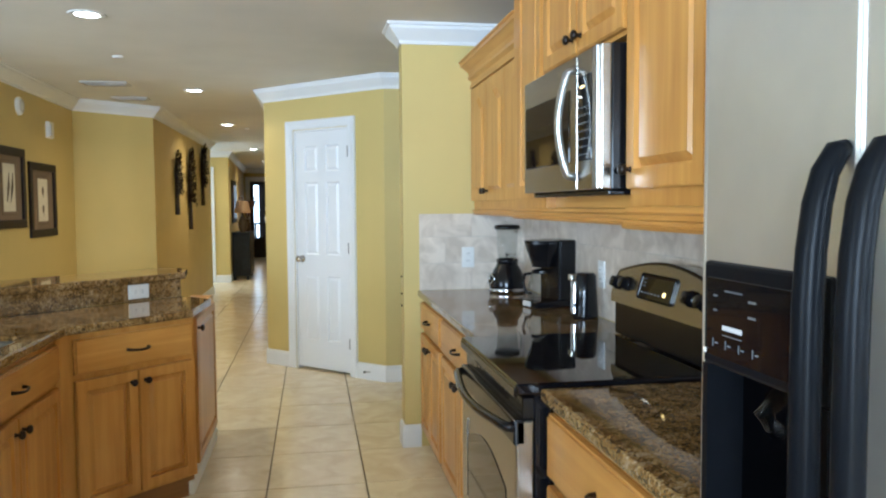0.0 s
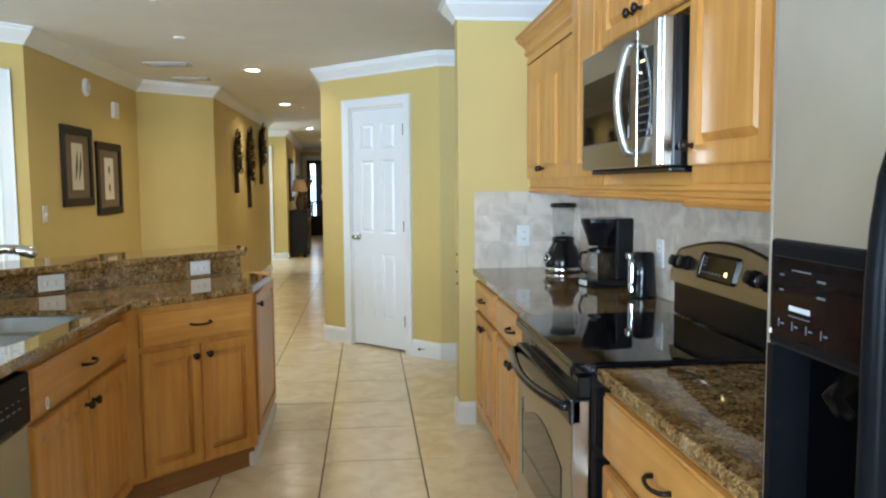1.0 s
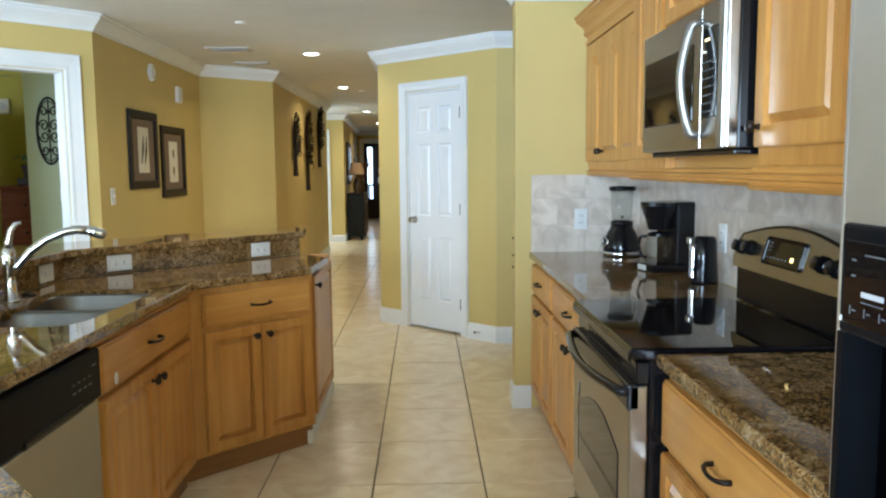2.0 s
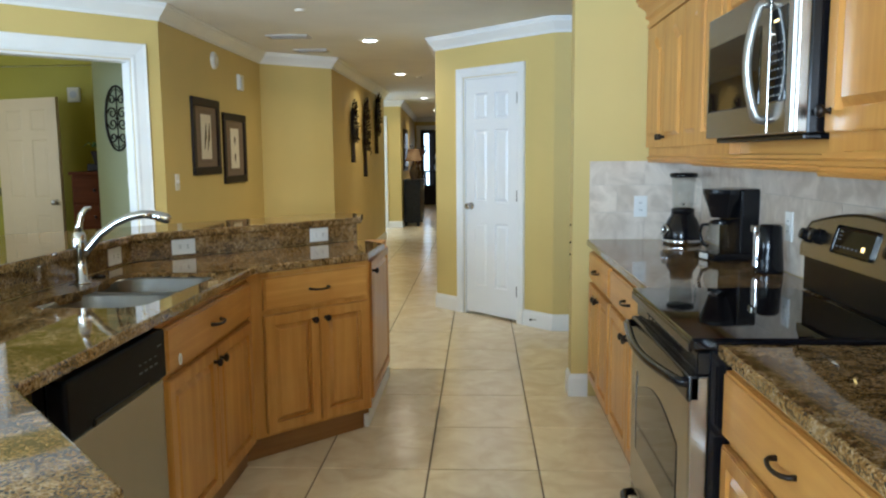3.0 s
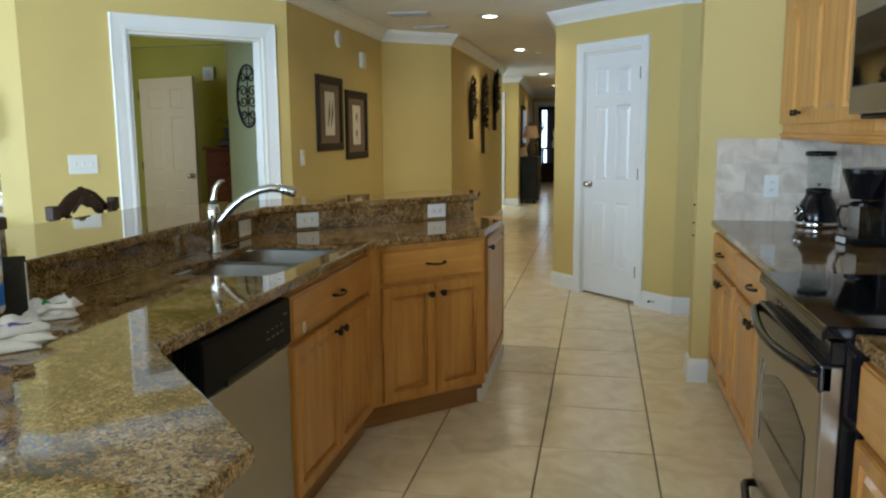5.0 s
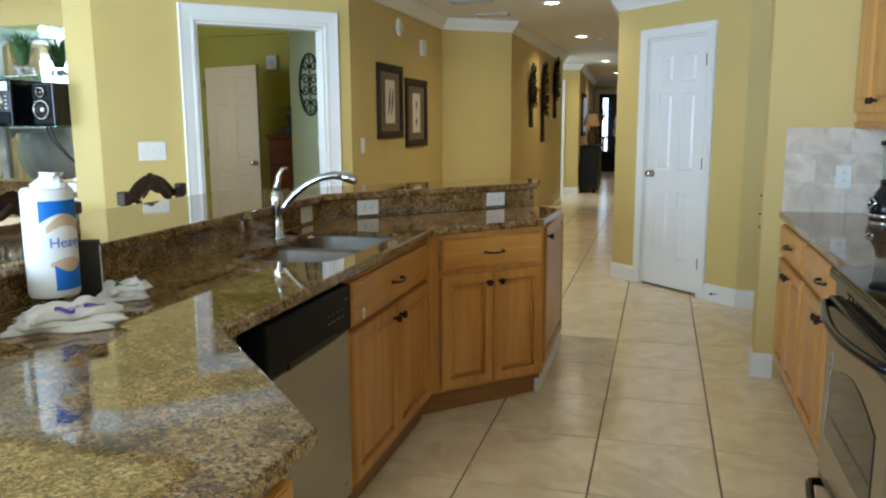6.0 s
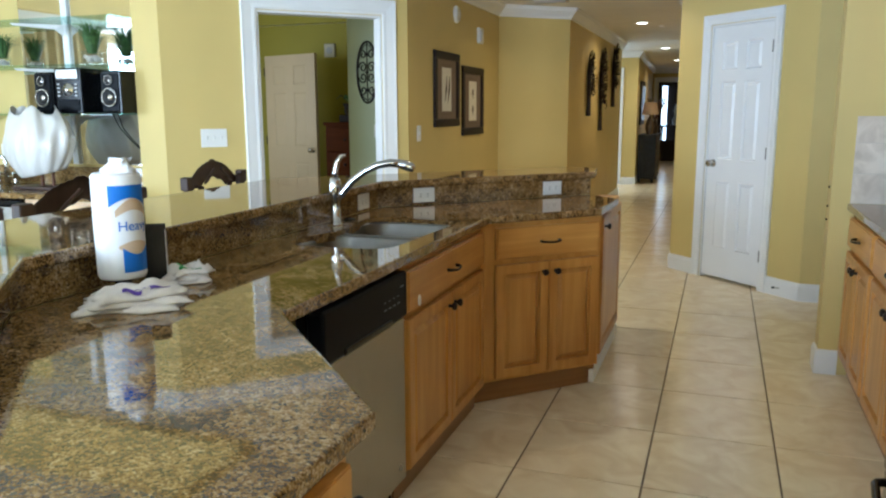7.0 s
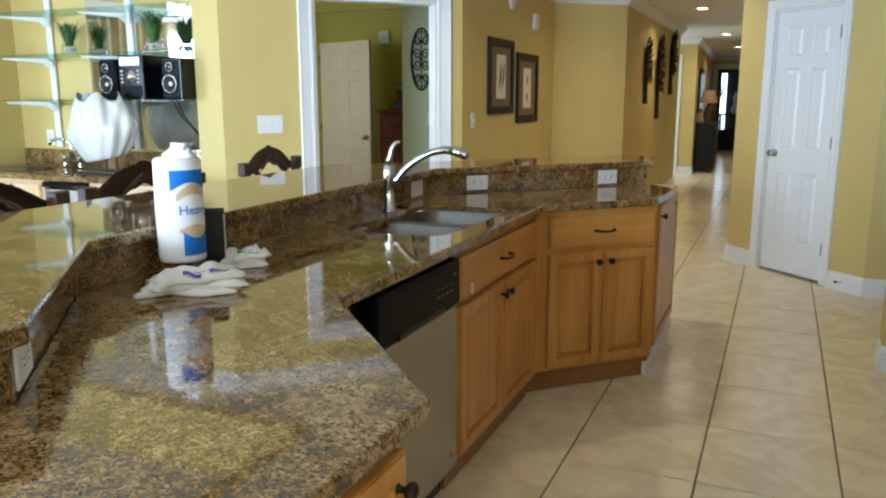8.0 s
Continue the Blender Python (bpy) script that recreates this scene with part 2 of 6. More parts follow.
CANGLOW = glow("lamp_glow", (1.0, 0.86, 0.66), 14.0)
DISPLAY = glow("amber_display", (1.0, 0.6, 0.1), 2.5)
SKYGLOW = glow("bright_daylight", (0.9, 0.96, 1.0), 3.0)


# ---- building helpers ----
def part(name, bm, material, parent, label="", m=None, smooth=False):
    me = bpy.data.meshes.new(name)
    bmesh.ops.recalc_face_normals(bm, faces=bm.faces)
    bm.to_mesh(me)
    bm.free()
    me.materials.append(material)
    if smooth:
        for p in me.polygons:
            p.use_smooth = True
    ob = new(name, me)
    if parent is not None:
        ob.parent = parent
    if m is not None:
        ob.matrix_basis = m
    if label:
        ob["label"] = label
    return ob


def thing(name, m, label, category, group="", kind=""):
    ob = new(name)
    ob.empty_display_size = 0.1
    ob.matrix_world = m
    return tagged(ob, label, category, group, kind)


def solid(name, bm, material, label, category, group="", kind="", m=None, smooth=False):
    return tagged(part(name, bm, material, None, "", m, smooth), label, category, group, kind)


def add_box(bm, x0, y0, z0, x1, y1, z1, bevel=0.0, segs=1):
    r = bmesh.ops.create_cube(bm, size=1, matrix=Matrix.Translation(((x0 + x1) / 2, (y0 + y1) / 2, (z0 + z1) / 2)) @ Matrix.Diagonal((abs(x1 - x0), abs(y1 - y0), abs(z1 - z0), 1)))
    if bevel:
        edges = list({e for v in r["verts"] for e in v.link_edges})
        bmesh.ops.bevel(bm, geom=edges, offset=bevel, segments=segs, affect="EDGES", profile=0.5)
    return bm


def box(x0, y0, z0, x1, y1, z1, bevel=0.0, segs=1):
    return add_box(bmesh.new(), x0, y0, z0, x1, y1, z1, bevel, segs)


def add_lathe(bm, profile, segs=20, m=None):
    """Profile of (radius, height) turned about z."""
    m = m or Matrix()
    rings = []
    for r, z in profile:
        if r < 1e-5:
            rings.append([bm.verts.new(m @ Vector((0, 0, z)))])
        else:
            rings.append([bm.verts.new(m @ Vector((r * math.cos(2 * math.pi * k / segs), r * math.sin(2 * math.pi * k / segs), z))) for k in range(segs)])
    for a, b in zip(rings, rings[1:]):
        for k in range(segs):
            q = [a[k % len(a)], a[(k + 1) % len(a)], b[(k + 1) % len(b)], b[k % len(b)]]
            q = list(dict.fromkeys(q))
            if len(q) > 2:
                bm.faces.new(q)
    return bm


def lathe(profile, segs=20, m=None):
    return add_lathe(bmesh.new(), profile, segs, m)


def add_tube(bm, pts, radius, segs=10, flat=1.0):
    """A round bar along points; radius may be a list."""
    pts = [Vector(p) for p in pts]
    rad = radius if isinstance(radius, (list, tuple)) else [radius] * len(pts)
    rings, side = [], None
    for k, p in enumerate(pts):
        d = (pts[min(k + 1, len(pts) - 1)] - pts[max(k - 1, 0)]).normalized()
        if side is None:
            side = d.cross(Vector((0, 0, 1)) if abs(d.z) < 0.9 else Vector((1, 0, 0))).normalized()
        side = (side - d * side.dot(d)).normalized()
        up = d.cross(side)
        rings.append([bm.verts.new(p + rad[k] * (side * math.cos(2 * math.pi * j / segs) + up * flat * math.sin(2 * math.pi * j / segs))) for j in range(segs)])
    for a, b in zip(rings, rings[1:]):
        for j in range(segs):
            bm.faces.new((a[j], a[(j + 1) % segs], b[(j + 1) % segs], b[j]))
    bm.faces.new(rings[0][::-1])
    bm.faces.new(rings[-1])
    return bm


def tube(pts, radius, segs=10, flat=1.0):
    return add_tube(bmesh.new(), pts, radius, segs, flat)


def add_prism(bm, outline, z0, z1):
    """A flat slab from a plan outline."""
    lo = [bm.verts.new((x, y, z0)) for x, y in outline]
    hi = [bm.verts.new((x, y, z1)) for x, y in outline]
    bm.faces.new(lo[::-1])
    bm.faces.new(hi)
    for k in range(len(outline)):
        j = (k + 1) % len(outline)
        bm.faces.new((lo[k], lo[j], hi[j], hi[k]))
    return bm


def prism(outline, z0, z1):
    return add_prism(bmesh.new(), outline, z0, z1)


def sweep(pts, profile, side=1.0):
    """A profile of (offset from the line, height) swept along a plan line with mitred corners."""
    bm = bmesh.new()
    pts = [Vector(p) for p in pts]
    rings = []
    for k, p in enumerate(pts):
        ns = []
        for a, b in ((k - 1, k), (k, k + 1)):
            if a >= 0 and b < len(pts):
                d = (pts[b] - pts[a]).normalized()
                ns.append(Vector((-d.y, d.x)) * side)
        n = sum(ns, Vector((0, 0)))
        n = n / max(0.2, n.length_squared) * len(ns) if len(ns) == 1 else n.normalized() / max(0.3, n.normalized().dot(ns[0]))
        rings.append([bm.verts.new((p.x + n.x * o, p.y + n.y * o, z)) for o, z in profile])
    for a, b in zip(rings, rings[1:]):
        for j in range(len(profile)):
            i = (j + 1) % len(profile)
            bm.faces.new((a[j], a[i], b[i], b[j]))
    bm.faces.new(rings[0])
    bm.faces.new(rings[-1][::-1])
    return bm


def wall(name, p, q, thick, material, label, z0=0.0, z1=2.42, openings=()):
    """A wall from p to q in plan, its thickness to the left of that way; openings (from, to, bottom, top) along it."""
    p, q = Vector(p), Vector(q)
    d = q - p
    length = d.length
    bm = bmesh.new()
    at = 0.0
    for a, b, lo, hi in sorted(openings):
        if a > at:
            add_box(bm, at, 0, z0, a, thick, z1)
        if lo > z0:
            add_box(bm, a, 0, z0, b, thick, lo)
        if hi < z1:
            add_box(bm, a, 0, hi, b, thick, z1)
        at = b
    if at < length:
        add_box(bm, at, 0, z0, length, thick, z1)
    return solid(name, bm, material, label, "wall", kind="structure", m=Matrix.Translation((p.x, p.y, 0)) @ Matrix.Rotation(math.atan2(d.y, d.x), 4, "Z"))


def raised_panel(w, h, thick=0.02, rail=0.058, arch=0.0):
    """A cabinet door with a raised field; front at y = -thick, standing on z = 0 from x = 0."""
    bm = box(0, -thick, 0, w, 0, h)
    f = min(bm.faces, key=lambda face: face.calc_center_median().y)
    bmesh.ops.bevel(bm, geom=list(f.edges), offset=0.004, segments=2, affect="EDGES")
    f = max((face for face in bm.faces if face.normal.y < -0.99), key=lambda face: face.calc_area())
    bmesh.ops.inset_region(bm, faces=[f], thickness=rail, depth=0.0)
    bmesh.ops.inset_region(bm, faces=[f], thickness=0.003, depth=-0.019)
    bmesh.ops.inset_region(bm, faces=[f], thickness=0.007, depth=0.0)
    bmesh.ops.inset_region(bm, faces=[f], thickness=0.030, depth=0.017)
    return bm


def slab_front(w, h, thick=0.02):
    bm = box(0, -thick, 0, w, 0, h)
    f = min(bm.faces, key=lambda face: face.calc_center_median().y)
    bmesh.ops.bevel(bm, geom=list(f.edges), offset=0.007, segments=3, affect="EDGES")
    return bm


def knob_mesh():
    return lathe([(0, 0), (0.009, 0), (0.006, 0.004), (0.006, 0.012), (0.014, 0.018), (0.0165, 0.024), (0.014, 0.03), (0.008, 0.033), (0, 0.034)], 14, pose(0, 0, 0, 90))


def knob(parent, x, z, y=-0.02):
    return part("knob", knob_mesh(), BRONZE, parent, "dark bronze knob", Matrix.Translation((x, y, z)), True)


def pull(parent, x, z, y=-0.02, w=0.1):
    pts = [(-w / 2, 0, 0), (-w / 2, -0.014, 0), (-w * 0.4, -0.024, -0.001), (-w * 0.2, -0.029, -0.003), (0, -0.030, -0.004), (w * 0.2, -0.029, -0.003), (w * 0.4, -0.024, -0.001), (w / 2, -0.014, 0), (w / 2, 0, 0)]
    bm = tube(pts, [0.007, 0.006, 0.0055, 0.005, 0.005, 0.005, 0.0055, 0.006, 0.007], 8)
    return part("handle", bm, BRONZE, parent, "curved dark bronze pull", Matrix.Translation((x, y, z)), True)


def cabinet(m, w, label, drawers=1, doors=2, depth=0.58, z0=0.105, z1=0.876, knob_side="in", name="base_cabinet", group="", left=0.03, right=0.03, toe=True, drawer_h=0.15):
    """A base cabinet with face frame, drawer fronts above and raised-panel doors below. It faces -y, from x = 0."""
    c = thing(name, m, label, "cabinet", group)
    bm = box(0.004, 0, z0, w - 0.004, depth, z1)
    part("body", bm, MAPLE, c)
    if toe:
        part("toe_kick", box(0.0, 0.03, 0.0, w, max(depth, 0.04), z0), TOE, c, "darker brown wooden plinth")
    top = z1 - 0.026
    bot = z0 + 0.018
    dz = top - drawer_h
    iw = w - left - right
    gap = 0.022
    if drawers:
        n = drawers
        dw = (iw - gap * (n - 1)) / n
        for k in range(n):
            x = left + k * (dw + gap)
            d = part("drawer_front", slab_front(dw, drawer_h), MAPLE_H, c, "", Matrix.Translation((x, -0.005, dz)))
            pull(d, dw / 2, drawer_h / 2)
        top = dz - 0.024
    dw = (iw - 0.005 * (doors - 1)) / doors
    for k in range(doors):
        x = left + k * (dw + 0.005)
        d = part("door", raised_panel(dw, top - bot), MAPLE, c, "", Matrix.Translation((x, -0.005, bot)))
        if doors == 2:
            kx = dw - 0.032 if k == 0 else 0.032
        else:
            kx = dw - 0.032 if knob_side == "right" else 0.032
        knob(d, kx, top - bot - 0.05)
    return c


def outlet(m, label, kind_="outlet", wide=False):
    """A wall plate facing -y, centred."""
    o = thing(kind_, m, label, kind_.replace("_", " "))
    w, h = (0.118, 0.074) if wide else (0.074, 0.118)
    part("plate", box(-w / 2, -0.006, -h / 2, w / 2, 0, h / 2, 0.002, 2), PLASTIC, o)
    for k in (-1, 1):
        cx, cz = (k * 0.02, 0) if wide else (0, k * 0.02)
        part("socket", box(cx - 0.014, -0.0085, cz - 0.014, cx + 0.014, -0.004, cz + 0.014, 0.004, 2), PLASTIC, o)
        bm = bmesh.new()
        for j in (-1, 1):
            if wide:
                add_box(bm, cx - 0.005, -0.0091, cz + j * 0.006 - 0.0012, cx + 0.004, -0.008, cz + j * 0.006 + 0.0012)
            else:
                add_box(bm, cx + j * 0.006 - 0.0012, -0.0091, cz - 0.004, cx + j * 0.006 + 0.0012, -0.008, cz + 0.005)
        part("slot", bm, BLACK, o)
    return o


def light_switch(m, label, gangs=1):
    o = thing("light_switch", m, label, "light switch")
    w = 0.074 + 0.046 * (gangs - 1)
    part("plate", box(-w / 2, -0.006, -0.059, w / 2, 0, 0.059, 0.002, 2), PLASTIC, o)
    for k in range(gangs):
        x = (k - (gangs - 1) / 2) * 0.046
        part("toggle", box(x - 0.005, -0.014, -0.010, x + 0.005, -0.005, 0.012, 0.002, 1), PLASTIC, o)
    return o


S = math.sqrt(0.5)
RIGHT_X, WALL_R = 0.61, 1.25
# ---- structure ----
H = 2.42
solid("floor", box(-8.2, -5.2, -0.2, 3.2, 23, -0.004), GROUT, "dark grout bed under the cream floor tiles", "floor", kind="structure")
solid("ceiling", box(-8.2, -5.2, H, 3.2, 23, H + 0.2), CEIL, "smooth off-white painted ceiling", "ceiling", kind="structure")

P_L, P_R = (-0.388, 6.995), (0.58, 6.027)          # ends of the diagonal pantry wall
wall("wall_pantry", P_R, P_L, -0.12, PAINT, "ochre yellow diagonal wall with the pantry door", openings=[(0.375, 1.005, 0, 2.045)])
wall("wall_hall_east", P_L, (-0.388, 22.0), -0.12, PAINT, "ochre yellow hallway wall")
wall("wall_alcove", (3.0, 6.027), P_R, -0.12, PAINT, "ochre yellow wall of the alcove beside the pantry")
wall("wall_stub", (1.25, 4.36), (0.53, 4.36), -0.13, PAINT, "ochre yellow end wall of the cabinet run")
wall("wall_range", (1.25, -5.0), (1.25, 4.49), -0.12, PAINT, "ochre yellow wall behind range and cabinets")
wall("wall_passage", (3.0, 4.49), (3.0, 6.027), -0.12, PAINT, "ochre yellow wall closing the side passage")
wall("wall_passage_south", (1.37, 4.49), (3.0, 4.49), -0.12, PAINT, "ochre yellow wall of the side passage")
C1, C2, C3 = (-2.165, 5.245), (-2.185, 7.73), (-1.565, 8.27)
wall("wall_pictures", C1, C2, 0.11, PAINT, "ochre yellow wall with two framed prints")
wall("wall_turn", C2, C3, 0.11, PAINT, "ochre yellow angled wall before the hallway")
wall("wall_hall_west", C3, (-1.565, 12.75), 0.11, PAINT, "ochre yellow hallway wall with metal palm trees")
wall("wall_hall_recess", (-1.675, 12.75), (-3.7, 12.75), -0.11, PAINT, "ochre yellow wall of the hall recess")
wall("wall_hall_front", (-3.7, 14.75), (-1.5, 14.75), 0.11, PAINT, "ochre yellow wall beside the far hallway door", openings=[(1.1, 1.86, 0, 2.05)])
wall("wall_hall_far_west", (-1.5, 14.86), (-1.80, 21.6), 0.11, PAINT, "ochre yellow wall behind the black chest")
wall("wall_hall_end", (-2.0, 21.6), (0.0, 21.6), 0.11, PAINT, "ochre yellow end wall of the hallway", openings=[(0.34, 1.18, 0, 2.1)])
wall("wall_recess_west", (-3.7, 12.7), (-3.7, 14.9), 0.1, PAINT, "ochre yellow wall of the hall recess", openings=[(0.4, 1.4, 0.4, 2.3)])
# diagonal wall with the cased opening to the bedroom, and its end
D0 = (-3.352, 4.058)
wall("wall_bedroom", D0, C1, 0.12, PAINT, "ochre yellow diagonal wall with a white cased opening", openings=[(0.61, 1.48, 0, 2.04)])
wall("wall_bedroom_end", (-3.56, 4.06), (-3.355, 4.06), 0.5, PAINT, "ochre yellow wall end beside the wet bar")
# outer walls that close the living side
wall("wall_living_west", (-8.0, -5.0), (-8.0, 6.0), 0.12, ROOM, "painted wall with wide glass doors", openings=[(1.1, 5.0, 0.1, 2.3)])
wall("wall_south", (1.25, -5.0), (-8.0, -5.0), 0.12, ROOM, "painted wall with wide glass doors", openings=[(2.3, 7.0, 0.1, 2.3)])

# bedroom behind the cased opening
wall("wall_bedroom_north", (-2.35, 8.6), (-7.9, 8.6), -0.1, GREEN, "olive green bedroom wall")
wall("wall_bedroom_west", (-6.3, 5.0), (-6.3, 8.6), 0.1, GREEN, "olive green bedroom wall", openings=[(0.5, 2.1, 0.85, 2.25)])


def moulding(name, pts, profile, material, label, side):
    solid(name, sweep(pts, profile, side), material, label, name, kind="structure")


CROWN = [(0, H), (0, H - 0.11), (0.012, H - 0.11), (0.016, H - 0.092), (0.03, H - 0.075), (0.055, H - 0.048), (0.068, H - 0.032), (0.072, H - 0.016), (0.085, H - 0.014), (0.085, H)]
BASE = [(0, 0), (0.016, 0), (0.016, 0.105), (0.012, 0.118), (0.006, 0.13), (0, 0.132)]
moulding("crown", [(3.0, 6.027), P_R, P_L, (-0.388, 21.6)], CROWN, WHITE, "white crown moulding along pantry and hall", 1)
moulding("crown", [(1.25, 4.36), (0.53, 4.36), (0.53, 4.49), (1.25, 4.49)], CROWN, WHITE, "white crown moulding around the end wall", 1)
moulding("crown", [(-3.56, 4.06), D0, C1, C2, C3, (-1.565, 12.75), (-3.6, 12.75)], CROWN, WHITE, "white crown moulding along the left walls", -1)
moulding("crown", [(-3.6, 14.75), (-1.5, 14.75), (-1.80, 21.6), (-0.388, 21.6)], CROWN, WHITE, "white crown moulding at the hall's far end", -1)
def along(a, b, s):
    a, b = Vector(a), Vector(b)
    p = a + (b - a).normalized() * s
    return (p.x, p.y)


moulding("baseboard", [(3.0, 6.027), P_R, along(P_R, P_L, 0.30)], BASE, WHITE, "white baseboard with a small door stop", 1)
moulding("baseboard", [along(P_R, P_L, 1.08), P_L, (-0.388, 21.6)], BASE, WHITE, "white baseboard along the hallway", 1)
moulding("baseboard", [(0.625, 4.36), (0.53, 4.36), (0.53, 4.49), (1.37, 4.49)], BASE, WHITE, "white baseboard around the end wall", 1)
moulding("baseboard", [along(C1, D0, 0.07), C1, C2, C3, (-1.565, 12.75), (-3.6, 12.75)], BASE, WHITE, "white baseboard along the left walls", -1)
moulding("baseboard", [D0, along(D0, C1, 0.51)], BASE, WHITE, "white baseboard beside the cased opening", -1)
moulding("baseboard", [(-1.75, 14.75), (-1.5, 14.75), (-1.80, 21.6), (-1.77, 21.6)], BASE, WHITE, "white baseboard at the hall's far end", -1)


def casing(name, m, w, h, label, wide=0.085):
    """A door casing round an opening w wide and h high; faces -y, opening from x = 0."""
    c = thing(name, m, label, "door casing", kind="structure")
    prof = [(0, 0), (0, -0.012), (0.012, -0.016), (0.03, -0.014), (wide - 0.02, -0.02), (wide - 0.006, -0.024), (wide, -0.018), (wide, 0)]
    path = [(-0.004, 0), (-0.004, h + 0.004), (w + 0.004, h + 0.004), (w + 0.004, 0)]
    bm = bmesh.new()
    rings = []
    for k, (x, z) in enumerate(path):
        sx, sz = (-1, 0) if k == 0 else (-1, 1) if k == 1 else (1, 1) if k == 2 else (1, 0)
        rings.append([bm.verts.new((x + sx * o, y, z + sz * o)) for o, y in prof])
    for a, b in zip(rings, rings[1:]):
        for j in range(len(prof)):
            i = (j + 1) % len(prof)
            bm.faces.new((a[j], a[i], b[i], b[j]))
    part("architrave", bm, WHITE, c)
    bm = bmesh.new()
    for x0, x1 in ((-0.004, 0.012), (w - 0.012, w + 0.004)):
        add_box(bm, x0, 0.001, 0, x1, 0.118, h)
    add_box(bm, 0.012, 0.001, h - 0.016, w - 0.012, 0.118, h)
    part("jamb", bm, WHITE, c)
    return c


def six_panel_door(name, m, w, h, label, material, hinge="right", thick=0.035, handle=True, relief=1.0):
    """A moulded six-panel door, from x = 0, front at y = 0 facing -y."""
    d = thing(name, m, label, "door", kind="structure")
    bm = bmesh.new()
    st, mid = 0.105 * w / 0.61, 0.09 * w / 0.61
    xs = [0, st, (w - mid) / 2, (w + mid) / 2, w - st, w]
    zs = [0, 0.24 * h / 2.03, 0.80 * h / 2.03, 0.98 * h / 2.03, 1.60 * h / 2.03, 1.69 * h / 2.03, 1.91 * h / 2.03, h]
    grid = {}
    for i, x in enumerate(xs):
        for j, z in enumerate(zs):
            grid[i, j] = bm.verts.new((x, 0, z))
    panels = []
    for i in range(5):
        for j in range(7):
            f = bm.faces.new((grid[i, j], grid[i + 1, j], grid[i + 1, j + 1], grid[i, j + 1]))
            if i in (1, 3) and j in (1, 3, 5):
                panels.append(f)
    for f in panels:
        bmesh.ops.inset_region(bm, faces=[f], thickness=0.014, depth=-0.012 * relief)
        bmesh.ops.inset_region(bm, faces=[f], thickness=0.006, depth=0.0)
        bmesh.ops.inset_region(bm, faces=[f], thickness=0.028, depth=0.009 * relief)
    edge = [e for e in bm.edges if e.is_boundary]
    r = bmesh.ops.extrude_edge_only(bm, edges=edge)
    vs = [v for v in r["geom"] if isinstance(v, bmesh.types.BMVert)]
    bmesh.ops.translate(bm, verts=vs, vec=(0, thick, 0))
    bmesh.ops.contextual_create(bm, geom=[e for e in r["geom"] if isinstance(e, bmesh.types.BMEdge)])
    part("leaf", bm, material, d)
    hx = w + 0.004 if hinge == "right" else -0.004
    for z in (0.2, 1.0, 1.8):
        part("hinge", lathe([(0, 0), (0.006, 0), (0.006, 0.09), (0, 0.09)], 8, Matrix.Translation((hx, -0.010, z * h / 2.03))), BRONZE, d, "dark metal hinge")
    if handle:
        kx = 0.065 if hinge == "right" else w - 0.065
        prof = [(0, 0), (0.031, 0), (0.031, 0.006), (0.012, 0.010), (0.011, 0.028), (0.024, 0.036), (0.028, 0.048), (0.024, 0.060), (0, 0.064)]
        part("knob", lathe(prof, 18, Matrix.Translation((kx, 0, 0.93)) @ pose(0, 0, 0, 90)), NICKEL, d, "satin nickel door knob", None, True)
    return d


def on_line(p, q, s, rz_extra=0.0, off=0.0):
    """A pose at s along the line from p to q whose x axis runs along it."""
    p, q = Vector(p), Vector(q)
    d = (q - p).normalized()
    o = p + d * s + Vector((d.y, -d.x)) * off
    return Matrix.Translation((o.x, o.y, 0)) @ Matrix.Rotation(math.atan2(d.y, d.x) + radians(rz_extra), 4, "Z")


PAN = on_line(P_L, P_R, 0)
plen = (Vector(P_R) - Vector(P_L)).length
pan_at = lambda s, z=0.0, y=0.0: PAN @ Matrix.Translation((s, y, z))
casing("door_casing_pantry", pan_at(plen - 1.005), 0.63, 2.045, "white painted casing of the pantry door", 0.075)
six_panel_door("door_pantry", pan_at(plen - 1.005 + 0.014, 0.022, 0.012), 0.602, 2.005, "closed white six-panel pantry door", DOORWHITE)
solid("wall_pantry_inside", box(0.3, 0.3, 0, 1.1, 0.35, 2.1), BLACK, "dark pantry interior behind the closed door", "wall", kind="structure", m=PAN)
stop = thing("door_stop", pan_at(plen - 0.16, 0.066, -0.016), "small dark spring door stop on the baseboard", "door stop")
part("rod", tube([(0, 0, 0), (0, -0.03, 0.004), (0, -0.06, 0.01)], 0.006, 8), NICKEL, stop)
part("tip", lathe([(0, 0), (0.009, 0), (0.009, 0.014), (0, 0.014)], 10, Matrix.Translation((0, -0.058, 0.01)) @ pose(0, 0, 0, 90)), BLACK, stop)

BED = on_line(D0, C1, 0)
bed_at = lambda s, z=0.0, y=0.0: BED @ Matrix.Translation((s, y, z))
casing("door_casing_bedroom", bed_at(0.61), 0.87, 2.04, "wide white casing of the bedroom opening", 0.102)
casing("door_casing_hall", Matrix.Translation((-2.6, 14.75, 0)), 0.76, 2.05, "white casing of a bright side door in the hall", 0.08)
casing("door_casing_end", Matrix.Translation((-1.66, 21.6, 0)), 0.84, 2.1, "white casing of the far hallway door", 0.1)

# ---- peninsula ----
N, F1, F2, F3, F4 = (-0.52, 1.056), (-0.985, 1.545), (-0.985, 3.318), (-0.545, 3.758), (-0.52, 4.2)
Q0, Q1, Q3, Q4 = (-1.12, 0.775), (-1.61, 1.33), (-1.61, 3.47), (-0.70, 4.38)


